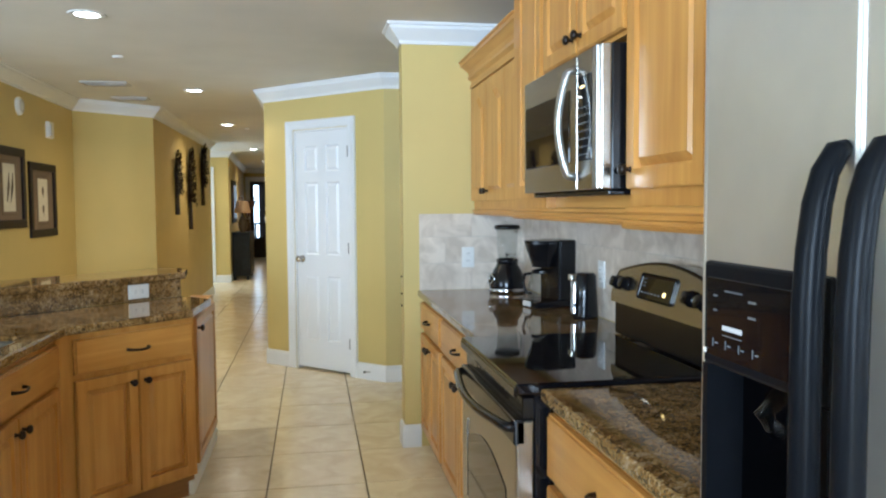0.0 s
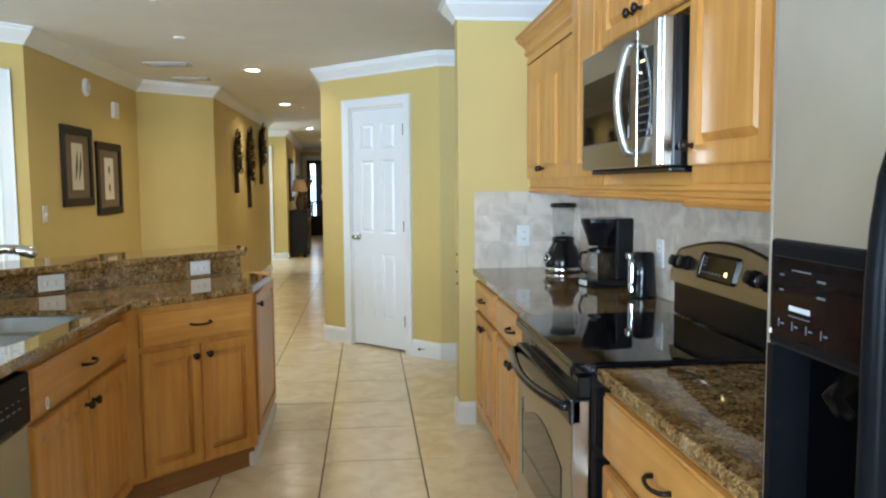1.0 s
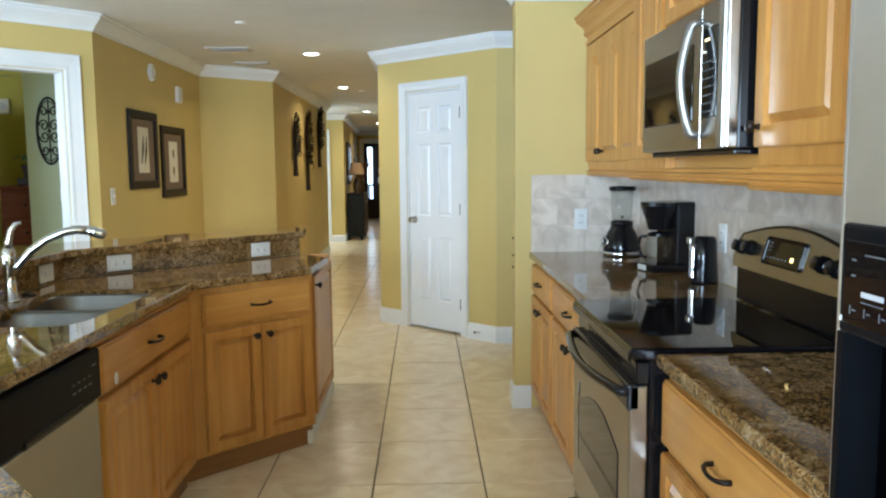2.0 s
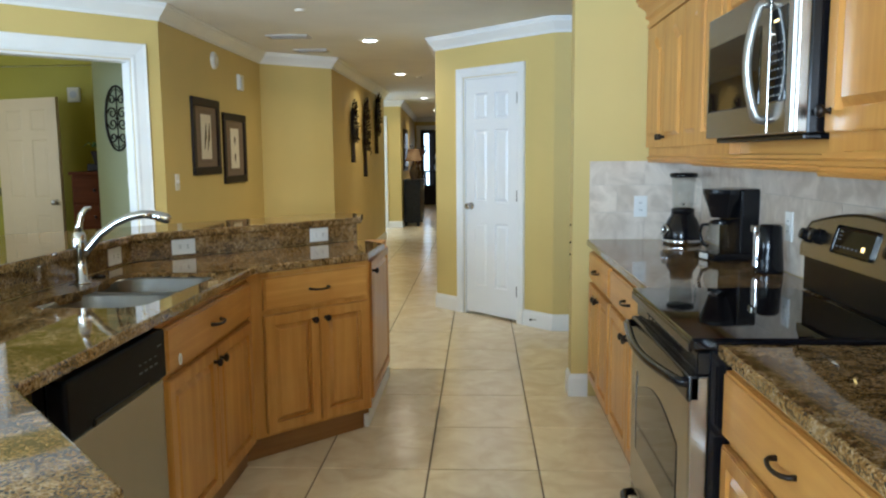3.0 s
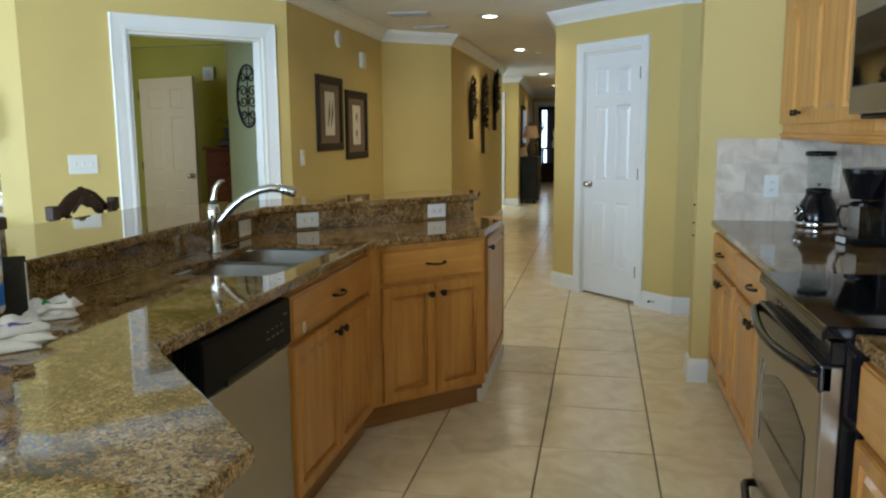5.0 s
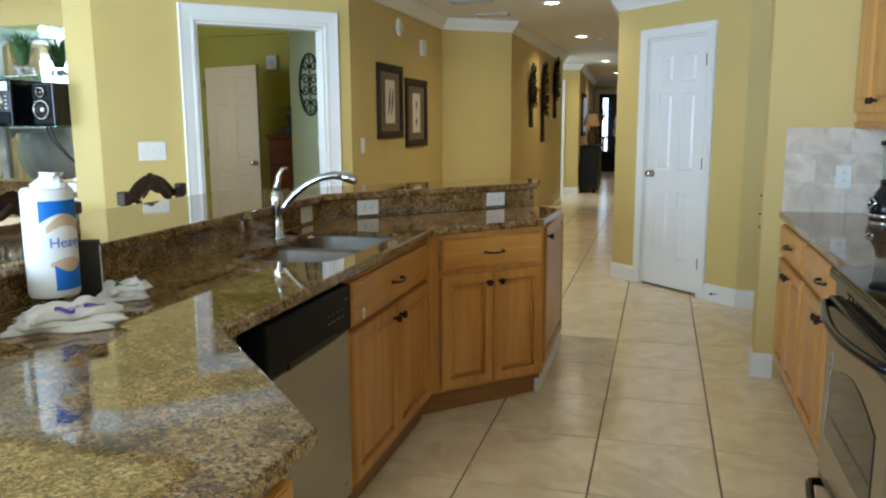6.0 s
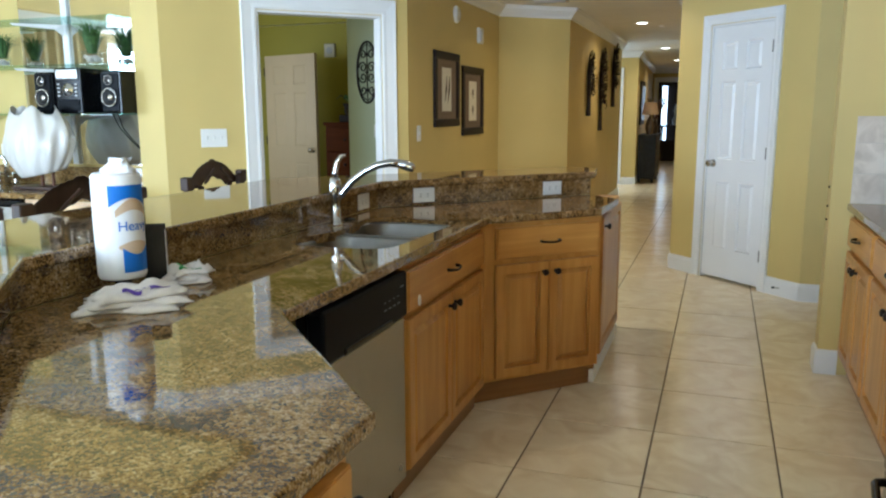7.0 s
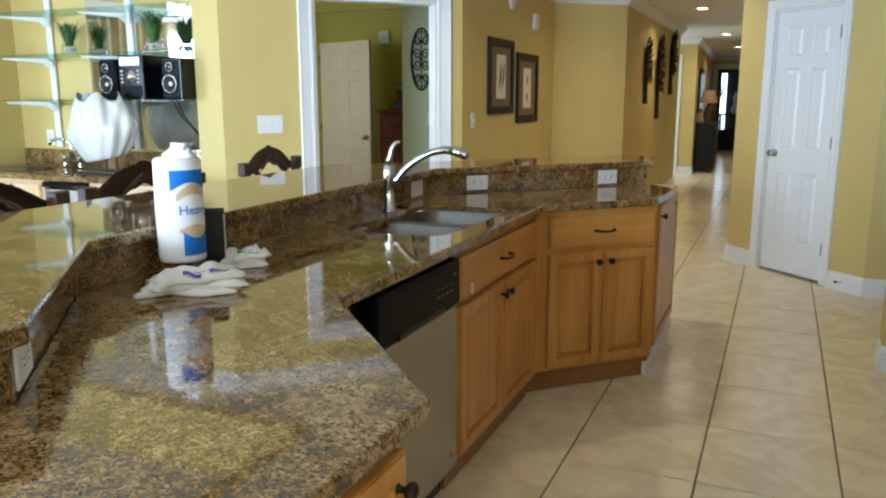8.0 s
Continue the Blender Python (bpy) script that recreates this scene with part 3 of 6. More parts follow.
def edge_slab(name, outline, z0, z1, material, label, category):
    """A stone slab with an eased edge."""
    bm = prism(outline, z0, z1)
    bmesh.ops.recalc_face_normals(bm, faces=bm.faces)
    edges = [e for e in bm.edges if all(abs(v.co.z - z1) < 1e-6 for v in e.verts) or all(abs(v.co.z - z0) < 1e-6 for v in e.verts)]
    bmesh.ops.bevel(bm, geom=edges, offset=0.007, segments=3, affect="EDGES", profile=0.5)
    ob = solid(name, bm, material, label, category)
    return ob


def cut_through(ob, outline, z0, z1):
    """Cuts a plan outline out of a slab."""
    me = bpy.data.meshes.new("cutter")
    bm = prism(outline, z0, z1)
    bmesh.ops.recalc_face_normals(bm, faces=bm.faces)
    bm.to_mesh(me)
    bm.free()
    cutter = new("cutter", me)
    md = ob.modifiers.new("cut", "BOOLEAN")
    md.operation, md.object, md.solver = "DIFFERENCE", cutter, "EXACT"
    deps = bpy.context.evaluated_depsgraph_get()
    done = bpy.data.meshes.new_from_object(ob.evaluated_get(deps))
    ob.modifiers.clear()
    ob.data = done
    bpy.data.objects.remove(cutter)
    bpy.data.meshes.remove(me)


# raised tray in the living side's ceiling, seen in the worktop's polish
TRAY = [(-2.6, 3.65), (-2.6, -1.6), (-6.8, -1.6), (-6.8, 3.65)]
cut_through(bpy.data.objects["ceiling"], [(-2.499, 3.751), (-2.499, -1.701), (-6.901, -1.701), (-6.901, 3.751)], H - 0.1, H + 0.3)
BEDTOP = [(-2.45, 5.32), (-2.45, 8.5), (-6.2, 8.5), (-6.2, 4.62), (-3.3, 4.47)]
cut_through(bpy.data.objects["ceiling"], [(-2.36, 5.26), (-2.36, 8.585), (-6.285, 8.585), (-6.285, 4.53), (-3.26, 4.38)], H - 0.1, H + 0.3)
solid("ceiling_bedroom", box(-6.5, 4.2, 3.0, -2.2, 8.8, 3.1), CEIL, "higher off-white bedroom ceiling", "ceiling", kind="structure")
for a_, b_ in zip(BEDTOP, BEDTOP[1:] + BEDTOP[:1]):
    wall("wall_bedroom_upper", a_, b_, -0.08, GREEN, "olive green upper wall of the bedroom", z0=H + 0.001, z1=2.998)
solid("ceiling_tray", box(-7.0, -1.8, 2.84, -2.4, 3.85, 2.94), CEIL, "raised off-white tray ceiling panel", "ceiling", kind="structure")
for a_, b_ in zip(TRAY, TRAY[1:] + TRAY[:1]):
    wall("wall_tray", a_, b_, 0.1, PAINT, "ochre yellow upright side of the ceiling tray", z0=H + 0.001, z1=2.838)

top = edge_slab("worktop", [(-0.52, -2.6), N, F1, F2, F3, F4, (-0.66, 4.345), Q4, Q3, Q1, Q0, (-1.12, -2.6)], 0.878, 0.914, GRANITE, "polished gold-brown granite worktop over the peninsula cabinets", "worktop")
SINK = [(-1.10, 2.385), (-1.075, 2.56), (-1.075, 2.755), (-1.062, 2.95), (-1.062, 3.13), (-1.25, 3.14), (-1.48, 3.135), (-1.485, 2.96), (-1.425, 2.755), (-1.50, 2.56), (-1.50, 2.385), (-1.30, 2.38)]
for _ in range(3):   # round the corners
    SINK = [(a[0] * (1 - s) + b[0] * s, a[1] * (1 - s) + b[1] * s) for a, b in zip(SINK, SINK[1:] + SINK[:1]) for s in (0.25, 0.75)]
cut_through(top, SINK, 0.8, 1.0)
splash_line = [(-1.12, -2.6), Q0, Q1, Q3, Q4]
solid("granite_upstand", sweep(splash_line, [(0, 0.9145), (0, 1.007), (0.022, 1.007), (0.022, 0.9145)], 1), GRANITE, "polished granite upstand between worktop and raised bar", "upstand")
bar = edge_slab("raised_bar", [(-1.09, -2.6), (-1.09, 0.79), (-1.58, 1.355), (-1.58, 3.46), (-0.672, 4.368), (-0.70, 4.62), (-0.78, 4.69), (-0.93, 4.69), (-2.2, 3.42), (-2.2, 1.08), (-1.70, 0.58), (-1.70, -2.6)], 1.009, 1.045, GRANITE, "polished granite raised breakfast bar", "bar top")
solid("wall_bar_support", sweep([(-1.147, -2.6), (-1.147, 0.762), (-1.637, 1.32), (-1.637, 3.48), (-0.72, 4.4)], [(0, 0), (0, 1.007), (0.12, 1.007), (0.12, 0)], 1), PAINT, "painted half wall under the raised bar", "half wall", kind="structure")

cabinet(pose(-1.02, 2.335, 0, 0, 0, 90), 0.965, "honey maple sink cabinet with drawer front and two doors", group="peninsula cabinets", depth=0.04)
cabinet(pose(-1.045, 3.322, 0, 0, 0, 45), 0.70, "honey maple corner cabinet with one drawer and two doors", group="peninsula cabinets", left=0.09, right=0.03, depth=0.5)
endc = cabinet(pose(-0.578, 3.815, 0, 0, 0, 90), 0.92, "honey maple end cabinet with a tall single door", drawers=0, doors=1, group="peninsula cabinets", depth=0.12, knob_side="left", left=0.1, right=0.1)
part("base_trim", box(0, -0.010, 0.0, 0.92, 0.03, 0.07, 0.004), WHITE, endc, "white base trim")
cabinet(pose(-0.555, -0.2, 0, 0, 0, 90), 0.5, "unseen honey maple cabinet in the near peninsula run", group="peninsula cabinets", depth=0.5, doors=1)
cabinet(pose(-0.555, 0.31, 0, 0, 0, 90), 0.71, "honey maple cabinet under the near worktop corner", drawers=0, group="peninsula cabinets", depth=0.5, doors=1, knob_side="right")
# unseen cabinets added so the refrigerator's steel reflects dark fronts, not bright floor
for y_ in (-1.85, -1.3, -0.75):
    cabinet(pose(-0.555, y_, 0, 0, 0, 90), 0.54, "unseen honey maple cabinet in the near peninsula run", group="peninsula cabinets", depth=0.5, doors=2)
solid("cabinet_filler", box(0, 0.02, 0.1, 0.6, 0.3, 0.876), MAPLE, "honey maple filler panel beside the dishwasher", "cabinet panel", m=pose(-0.575, 1.03, 0, 0, 0, 135))
# ---- range wall ----
RX = lambda y, x=0.645, z=0.0: pose(x, y, z, 0, 0, -90)
cabinet(RX(4.355), 0.705, "honey maple base cabinet with one drawer and two doors", group="range wall cabinets")
cabinet(RX(3.65), 0.945, "honey maple base cabinet beside the range", group="range wall cabinets")
cabinet(RX(1.93), 0.86, "honey maple base cabinet between range and refrigerator", group="range wall cabinets", drawer_h=0.17, left=0.015)
edge_slab("worktop", [(0.61, 2.702), (0.61, 4.351), (1.241, 4.351), (1.241, 2.702)], 0.878, 0.914, GRANITE_D, "polished brown granite worktop beside the range", "worktop")
edge_slab("worktop", [(0.61, 1.07), (0.61, 1.928), (1.241, 1.928), (1.241, 1.07)], 0.878, 0.914, GRANITE_D, "polished brown granite worktop by the refrigerator", "worktop")


def cathedral_panel(w, h, thick=0.02, rail=0.052, rise=0.07):
    """A cabinet door whose raised field has an arched top."""
    bm = bmesh.new()
    n = 10
    x0, x1, z0 = rail, w - rail, rail
    zt = h - rail - rise
    inner = [(x0, z0), (x1, z0)] + [(x1 + (x0 - x1) * k / n, zt + rise * (0.5 - 0.5 * math.cos(2 * math.pi * k / n))) for k in range(n + 1)]
    outer = [(0, 0), (w, 0)] + [(w + (0 - w) * k / n, h) for k in range(n + 1)]
    vi = [bm.verts.new((x, -thick, z)) for x, z in inner]
    vo = [bm.verts.new((x, -thick, z)) for x, z in outer]
    c = len(inner)
    for k in range(c):
        j = (k + 1) % c
        if k == c - 1:
            bm.faces.new((vo[k], vo[0], vi[0], vi[k]))
        else:
            bm.faces.new((vo[k], vo[j], vi[j], vi[k]))
    f = bm.faces.new(vi)
    bmesh.ops.inset_region(bm, faces=[f], thickness=0.008, depth=-0.014)
    bmesh.ops.inset_region(bm, faces=[f], thickness=0.007, depth=0.0)
    bmesh.ops.inset_region(bm, faces=[f], thickness=0.024, depth=0.012)
    edge = [e for e in bm.edges if e.is_boundary]
    r = bmesh.ops.extrude_edge_only(bm, edges=edge)
    bmesh.ops.translate(bm, verts=[v for v in r["geom"] if isinstance(v, bmesh.types.BMVert)], vec=(0, thick, 0))
    return bm


def upper(m, w, z0, z1, depth, doors, label, arch=False, knobs=(), left=0.02, right=0.02, crown_h=0.0, crown_left=True, low=0.012):
    c = thing("wall_cabinet", m, label, "cabinet", "wall cabinets")
    part("body", box(0.001, 0, z0, w - 0.001, depth, z1), MAPLE, c)
    iw = w - left - right
    dw = (iw - 0.006 * (doors - 1)) / doors
    for k in range(doors):
        bm = cathedral_panel(dw, z1 - z0 - 0.03 - low) if arch else raised_panel(dw, z1 - z0 - 0.03 - low, rail=0.065)
        d = part("door", bm, MAPLE, c, "", Matrix.Translation((left + k * (dw + 0.006), -0.001, z0 + low)))
        for kk, kx in knobs:
            if kk == k:
                knob(d, kx if kx > 0 else dw + kx, 0.05)
    if crown_h:
        h_ = crown_h / 0.13
        prof = [(0, z1 - 0.02), (0.022, z1 - 0.02), (0.022, z1), (0.012, z1 + 0.004), (0.014, z1 + 0.022 * h_), (0.034, z1 + 0.036 * h_), (0.034, z1 + 0.05 * h_), (0.026, z1 + 0.054 * h_), (0.036, z1 + 0.075 * h_), (0.068, z1 + 0.098 * h_), (0.078, z1 + 0.102 * h_), (0.078, z1 + 0.12 * h_), (0.088, z1 + 0.124 * h_), (0.088, z1 + crown_h), (0, z1 + crown_h)]
        pts = [(0, depth), (0, 0), (w, 0)] if crown_left else [(0, 0), (w, 0)]
        part("cornice", sweep(pts, prof, -1), MAPLE_H, c, "stepped honey maple cornice")
    return c


def light_rail(m, w, label, tall=0.045):
    prof = [(0.02, 0.0), (-0.004, 0.0), (-0.010, 0.012), (-0.004, 0.018), (-0.004, 0.03), (-0.012, 0.036), (-0.012, 0.05), (0.002, 0.058), (0.002, 0.078), (0.02, 0.078)]
    prof = [(o_, z_ * tall / 0.078) for o_, z_ in prof]
    return solid("light_rail", sweep([(0, 0), (w, 0)], prof, 1), MAPLE_H, label, "moulding", "wall cabinets", m=m)


upper(RX(4.355, 0.945), 1.195, 1.389, 2.085, 0.30, 3, "honey maple wall cabinet with three arched doors", arch=True, knobs=[(0, -0.03), (1, 0.03)], crown_h=0.13, low=0.036)
upper(RX(3.16, 0.865), 0.455, 1.389, 2.40, 0.38, 1, "tall proud honey maple wall cabinet beside the microwave", left=0.12, right=0.01, low=0.036)
upper(RX(2.703, 0.865), 0.762, 1.86, 2.40, 0.38, 2, "honey maple wall cabinet above the microwave", knobs=[(0, -0.035), (1, 0.035)])
upper(RX(1.94, 0.862), 0.87, 1.396, 2.40, 0.38, 2, "tall honey maple wall cabinet by the refrigerator", knobs=[(0, 0.03)], left=0.015, low=0.046)
solid("cabinet_valance", box(0, 0.0, 1.389, 0.762, 0.02, 1.439), MAPLE_H, "pale maple valance panel under the microwave", "cabinet panel", "wall cabinets", m=RX(2.703, 0.90))
light_rail(RX(4.355, 0.945, 1.345), 1.195, "honey maple light rail under the arched cabinets")
light_rail(RX(3.16, 0.868, 1.343), 1.22, "honey maple light rail under the microwave")
light_rail(RX(1.94, 0.845, 1.335), 0.87, "honey maple light rail near the refrigerator", 0.06)
solid("cabinet_shelf", box(0, 0.012, 1.380, 1.2, 0.36, 1.3875), MAPLE_H, "maple bottom shelf under the wall cabinets", "cabinet panel", "wall cabinets", m=RX(3.16, 0.872))

# microwave
mw = thing("microwave", RX(2.698, 0.78, 1.44), "stainless steel over-range microwave with dark glass window", "microwave")
part("case", box(0, 0.03, 0, 0.755, 0.465, 0.392, 0.004), BLACK, mw, "black painted case")
dr = part("door", box(0.002, 0, 0.002, 0.558, 0.03, 0.39, 0.004, 2), STEEL, mw, "brushed steel door")
part("window", box(0.03, -0.003, 0.085, 0.50, 0.01, 0.30, 0.003), GLOSS, dr, "dark glass window")
cp = part("control_panel", box(0.562, 0, 0.002, 0.753, 0.03, 0.39, 0.004, 2), STEEL, mw, "brushed steel control side")
part("keypad", box(0.574, -0.003, 0.085, 0.684, 0.01, 0.325, 0.003), GLOSS, cp, "black glass keypad")
part("bright_edge", box(0.700, -0.006, 0.004, 0.735, 0.004, 0.388, 0.003, 2), SATIN, cp, "satin steel edge")
bm = bmesh.new()
for r in range(7):
    for c in range(4):
        add_box(bm, 0.588 + c * 0.023, -0.0042, 0.10 + r * 0.022, 0.598 + c * 0.023, -0.003, 0.105 + r * 0.022)
part("key_marks", bm, MARK, cp)
part("display", box(0.60, -0.0045, 0.29, 0.63, -0.003, 0.296), DISPLAY, cp, "lit amber clock mark")
hp = [(0.545, 0.0, 0.04), (0.545, -0.02, 0.045)] + [(0.545 - 0.006 * math.sin(math.pi * k / 12), -0.026 - 0.024 * math.sin(math.pi * k / 12), 0.05 + 0.29 * k / 12) for k in range(13)] + [(0.545, -0.02, 0.345), (0.545, 0.0, 0.35)]
part("handle", tube(hp, 0.0165, 12, 0.7), SATIN, dr, "bowed satin steel handle", None, True)
part("underside", box(0.02, 0.03, -0.014, 0.735, 0.44, 0.0, 0.004), BLACK, mw, "black vent underside")

# range
rg = thing("range", RX(2.695, 0.575), "stainless and black electric range with glass cooktop", "range")
part("body", box(0.002, 0.02, 0.03, 0.754, 0.66, 0.895, 0.003), BLACK, rg, "black enamel side panels")
part("cooktop", box(0.0, -0.032, 0.895, 0.758, 0.53, 0.926, 0.006, 2), GLOSS, rg, "black ceramic glass cooktop")
part("front_trim", box(0.004, -0.036, 0.888, 0.754, -0.026, 0.915, 0.004, 2), BLACK, rg, "black cooktop edge")
part("control_strip", box(0.004, -0.014, 0.83, 0.754, 0.02, 0.888, 0.003), BLACK, rg, "black vent strip")
od = part("oven_door", box(0.006, -0.03, 0.235, 0.752, 0.02, 0.825, 0.006, 2), STEEL, rg, "stainless oven door")
bm = bmesh.new()
pts = [(0.11, 0.38), (0.64, 0.38), (0.64, 0.60)] + [(0.64 - 0.53 * k / 12, 0.60 + 0.06 * math.sin(math.pi * k / 12)) for k in range(1, 12)] + [(0.11, 0.60)]
vs = [bm.verts.new((x, -0.0325, z)) for x, z in pts]
vb = [bm.verts.new((x, -0.0290, z)) for x, z in pts]
bm.faces.new(vs)
for k in range(len(pts)):
    j = (k + 1) % len(pts)
    bm.faces.new((vs[k], vs[j], vb[j], vb[k]))
part("window", bm, SMOKE, od, "dark reflective oven window")
part("window_trim", box(0.098, -0.035, 0.38, 0.106, -0.030, 0.655, 0.001), CHROME, od, "bright window edge")
part("top_cap", box(0.006, -0.036, 0.755, 0.752, 0.0, 0.829, 0.008, 3), BLACK, od, "black door cap")
for k in range(9):
    part("vent_slot", box(0.16 + k * 0.05, -0.0165, 0.845, 0.195 + k * 0.05, -0.013, 0.868, 0.001), GLOSS, rg)
hp = [(0.02, -0.03, 0.806), (0.03, -0.05, 0.806)] + [(0.04 + 0.68 * k / 12, -0.055 - 0.03 * math.sin(math.pi * k / 12), 0.806 - 0.012 * math.sin(math.pi * k / 12)) for k in range(13)] + [(0.73, -0.05, 0.806), (0.74, -0.03, 0.806)]
part("handle", tube(hp, 0.014, 12), BLACK, od, "bowed black oven handle", None, True)
dw_ = part("storage_drawer", box(0.006, -0.026, 0.05, 0.752, 0.02, 0.225, 0.006, 2), STEEL, rg, "stainless storage drawer")
hp = [(0.02, -0.026, 0.185), (0.03, -0.05, 0.185)] + [(0.04 + 0.68 * k / 12, -0.055 - 0.03 * math.sin(math.pi * k / 12), 0.185) for k in range(13)] + [(0.73, -0.05, 0.185), (0.74, -0.026, 0.185)]
part("handle", tube(hp, 0.014, 12), BLACK, dw_, "bowed black drawer handle", None, True)
for x in (0.04, 0.70):
    part("foot", lathe([(0, 0), (0.02, 0), (0.02, 0.032), (0, 0.032)], 10, Matrix.Translation((x, 0.08, 0))), BLACK, rg)
# backguard with its arched top
bm = bmesh.new()
prof = [(0.0, 1.075), (0.002, 1.12)] + [(0.03 + 0.698 * k / 14, 1.155 + 0.045 * math.sin(math.pi * k / 14)) for k in range(15)] + [(0.756, 1.12), (0.758, 1.075), (0.74, 1.045), (0.018, 1.045)]
front = [bm.verts.new((x, 0.53 + (z - 1.045) * 0.28, z)) for x, z in prof]
back = [bm.verts.new((x, 0.655, z)) for x, z in prof]
bm.faces.new(front)
bm.faces.new(back[::-1])
for k in range(len(prof)):
    j = (k + 1) % len(prof)
    bm.faces.new((front[k], front[j], back[j], back[k]))
bg = part("backguard", bm, STEEL, rg, "brushed steel control panel with an arched top")
part("backguard_base", box(0.02, 0.545, 0.926, 0.738, 0.655, 1.046, 0.004), BLACK, rg, "black lower backguard")
bm = bmesh.new()
add_tube(bm, [(x, 0.53 + (z - 1.045) * 0.28 + 0.006, z + 0.002) for x, z in prof[1:18]], 0.007, 8)
part("backguard_rim", bm, BLACK, bg, "black rim", None, True)
tilt = math.degrees(math.atan(0.28))
for x, z in ((0.05, 1.115), (0.125, 1.118), (0.60, 1.118), (0.68, 1.115)):
    part("knob", lathe([(0, 0), (0.026, 0), (0.026, 0.008), (0.021, 0.012), (0.019, 0.03), (0, 0.032)], 18, Matrix.Translation((x, 0.528 + (z - 1.045) * 0.28, z)) @ pose(0, 0, 0, 90 - tilt)), BLACK, bg, "black control knob")
part("clock_panel", box(-0.125, -0.004, -0.045, 0.125, 0.004, 0.045, 0.012, 3), GLOSS, bg, "black glass clock panel", Matrix.Translation((0.36, 0.529 + 0.078 * 0.28, 1.123)) @ pose(0, 0, 0, -tilt))
part("clock_light", box(0.06, -0.0055, -0.022, 0.076, -0.004, -0.008), DISPLAY, bg, "amber indicator", Matrix.Translation((0.36, 0.529 + 0.078 * 0.28, 1.123)) @ pose(0, 0, 0, -tilt))
bm = bmesh.new()
for k in range(6):
    add_box(bm, -0.1 + k * 0.025, -0.0052, -0.024, -0.088 + k * 0.025, -0.004, -0.018)
for k in range(3):
    add_box(bm, -0.1, -0.0052, 0.0 + k * 0.012, -0.08, -0.004, 0.004 + k * 0.012)
part("panel_marks", bm, MARK, bg, "", Matrix.Translation((0.36, 0.529 + 0.078 * 0.28, 1.123)) @ pose(0, 0, 0, -tilt))

# refrigerator
fr = thing("refrigerator", RX(1.06, 0.60), "satin steel side-by-side refrigerator with black handles", "refrigerator")
part("body", box(0.004, 0.061, 0.02, 0.906, 0.64, 1.76, 0.004), BLACK, fr, "dark grey cabinet")
# freezer door with the dispenser opening
bm = bmesh.new()
for a in ((0.0, 0.0, 0.03, 0.03, 0.06, 1.77), (0.288, 0.0, 0.03, 0.326, 0.06, 1.77), (0.03, 0.0, 0.03, 0.288, 0.06, 0.86), (0.03, 0.0, 1.305, 0.288, 0.06, 1.77)):
    add_box(bm, *a)
bmesh.ops.remove_doubles(bm, verts=bm.verts, dist=0.0005)
fd = part("freezer_door", bm, FSTEEL, fr, "satin steel freezer door")
part("fridge_door", box(0.336, 0.0, 0.03, 0.908, 0.06, 1.77, 0.009, 3), FSTEEL, fr, "satin steel refrigerator door")
# pale strip added for the light reflected at the gap between the doors
part("door_edge", box(0.3265, 0.006, 0.03, 0.3355, 0.05, 1.77, 0.001), SATIN, fr, "bright strip standing for the reflection in the door gap")
part("side_edge", tube([(0.006, 0.006, 0.03), (0.006, 0.006, 1.77)], 0.007, 10), FSTEEL, fd, "rounded door edge", None, True)
ds = part("dispenser", box(0.017, -0.008, 1.165, 0.302, 0.05, 1.318, 0.006, 2), MATTE, fd, "black dispenser control panel")
bm = bmesh.new()
for a in ((0.017, -0.008, 0.86, 0.032, 0.05, 1.165), (0.262, -0.008, 0.86, 0.302, 0.05, 1.165), (0.017, -0.008, 0.835, 0.302, 0.05, 0.86)):
    add_box(bm, *a)
part("recess_frame", bm, MATTE, ds, "black frame")
part("recess", box(0.032, 0.05, 0.86, 0.262, 0.056, 1.165), DEEP, ds, "deep black recess")
part("panel_glass", box(0.03, -0.0095, 1.18, 0.262, -0.007, 1.295, 0.001), GLOSS, ds, "black glass keypad")
part("key_mark", box(0.075, -0.0105, 1.222, 0.125, -0.0096, 1.229), GREY, ds, "pale display bar")
part("key_mark", box(0.08, -0.0105, 1.277, 0.125, -0.0096, 1.279), MARK, ds)
part("key_mark", box(0.075, -0.0105, 1.214, 0.125, -0.0096, 1.2155), MARK, ds)
for k in range(4):
    bm = box(0.055 + k * 0.034, -0.0105, 1.200, 0.063 + k * 0.034, -0.0096, 1.2022)
    add_box(bm, 0.049 + k * 0.034, -0.0105, 1.195, 0.0505 + k * 0.034, -0.0096, 1.207)
    part("key_mark", bm, MARK, ds)
for z in (1.268, 1.247):
    part("key_mark", box(0.05, -0.0105, z, 0.06, -0.0096, z + 0.0025), MARK, ds)
    part("key_mark", box(0.140, -0.0105, z, 0.158, -0.0096, z + 0.003), MARK, ds)
part("paddle", tube([(0.15, 0.04, 1.15), (0.15, 0.01, 1.12), (0.15, 0.03, 1.09)], 0.014, 10), GLASS, ds, "clear dispenser paddle", None, True)
part("lock_light", lathe([(0, 0), (0.004, 0), (0.004, 0.002), (0, 0.002)], 10, Matrix.Translation((0.026, -0.008, 1.185)) @ pose(0, 0, 0, 90)), PLASTIC, ds)
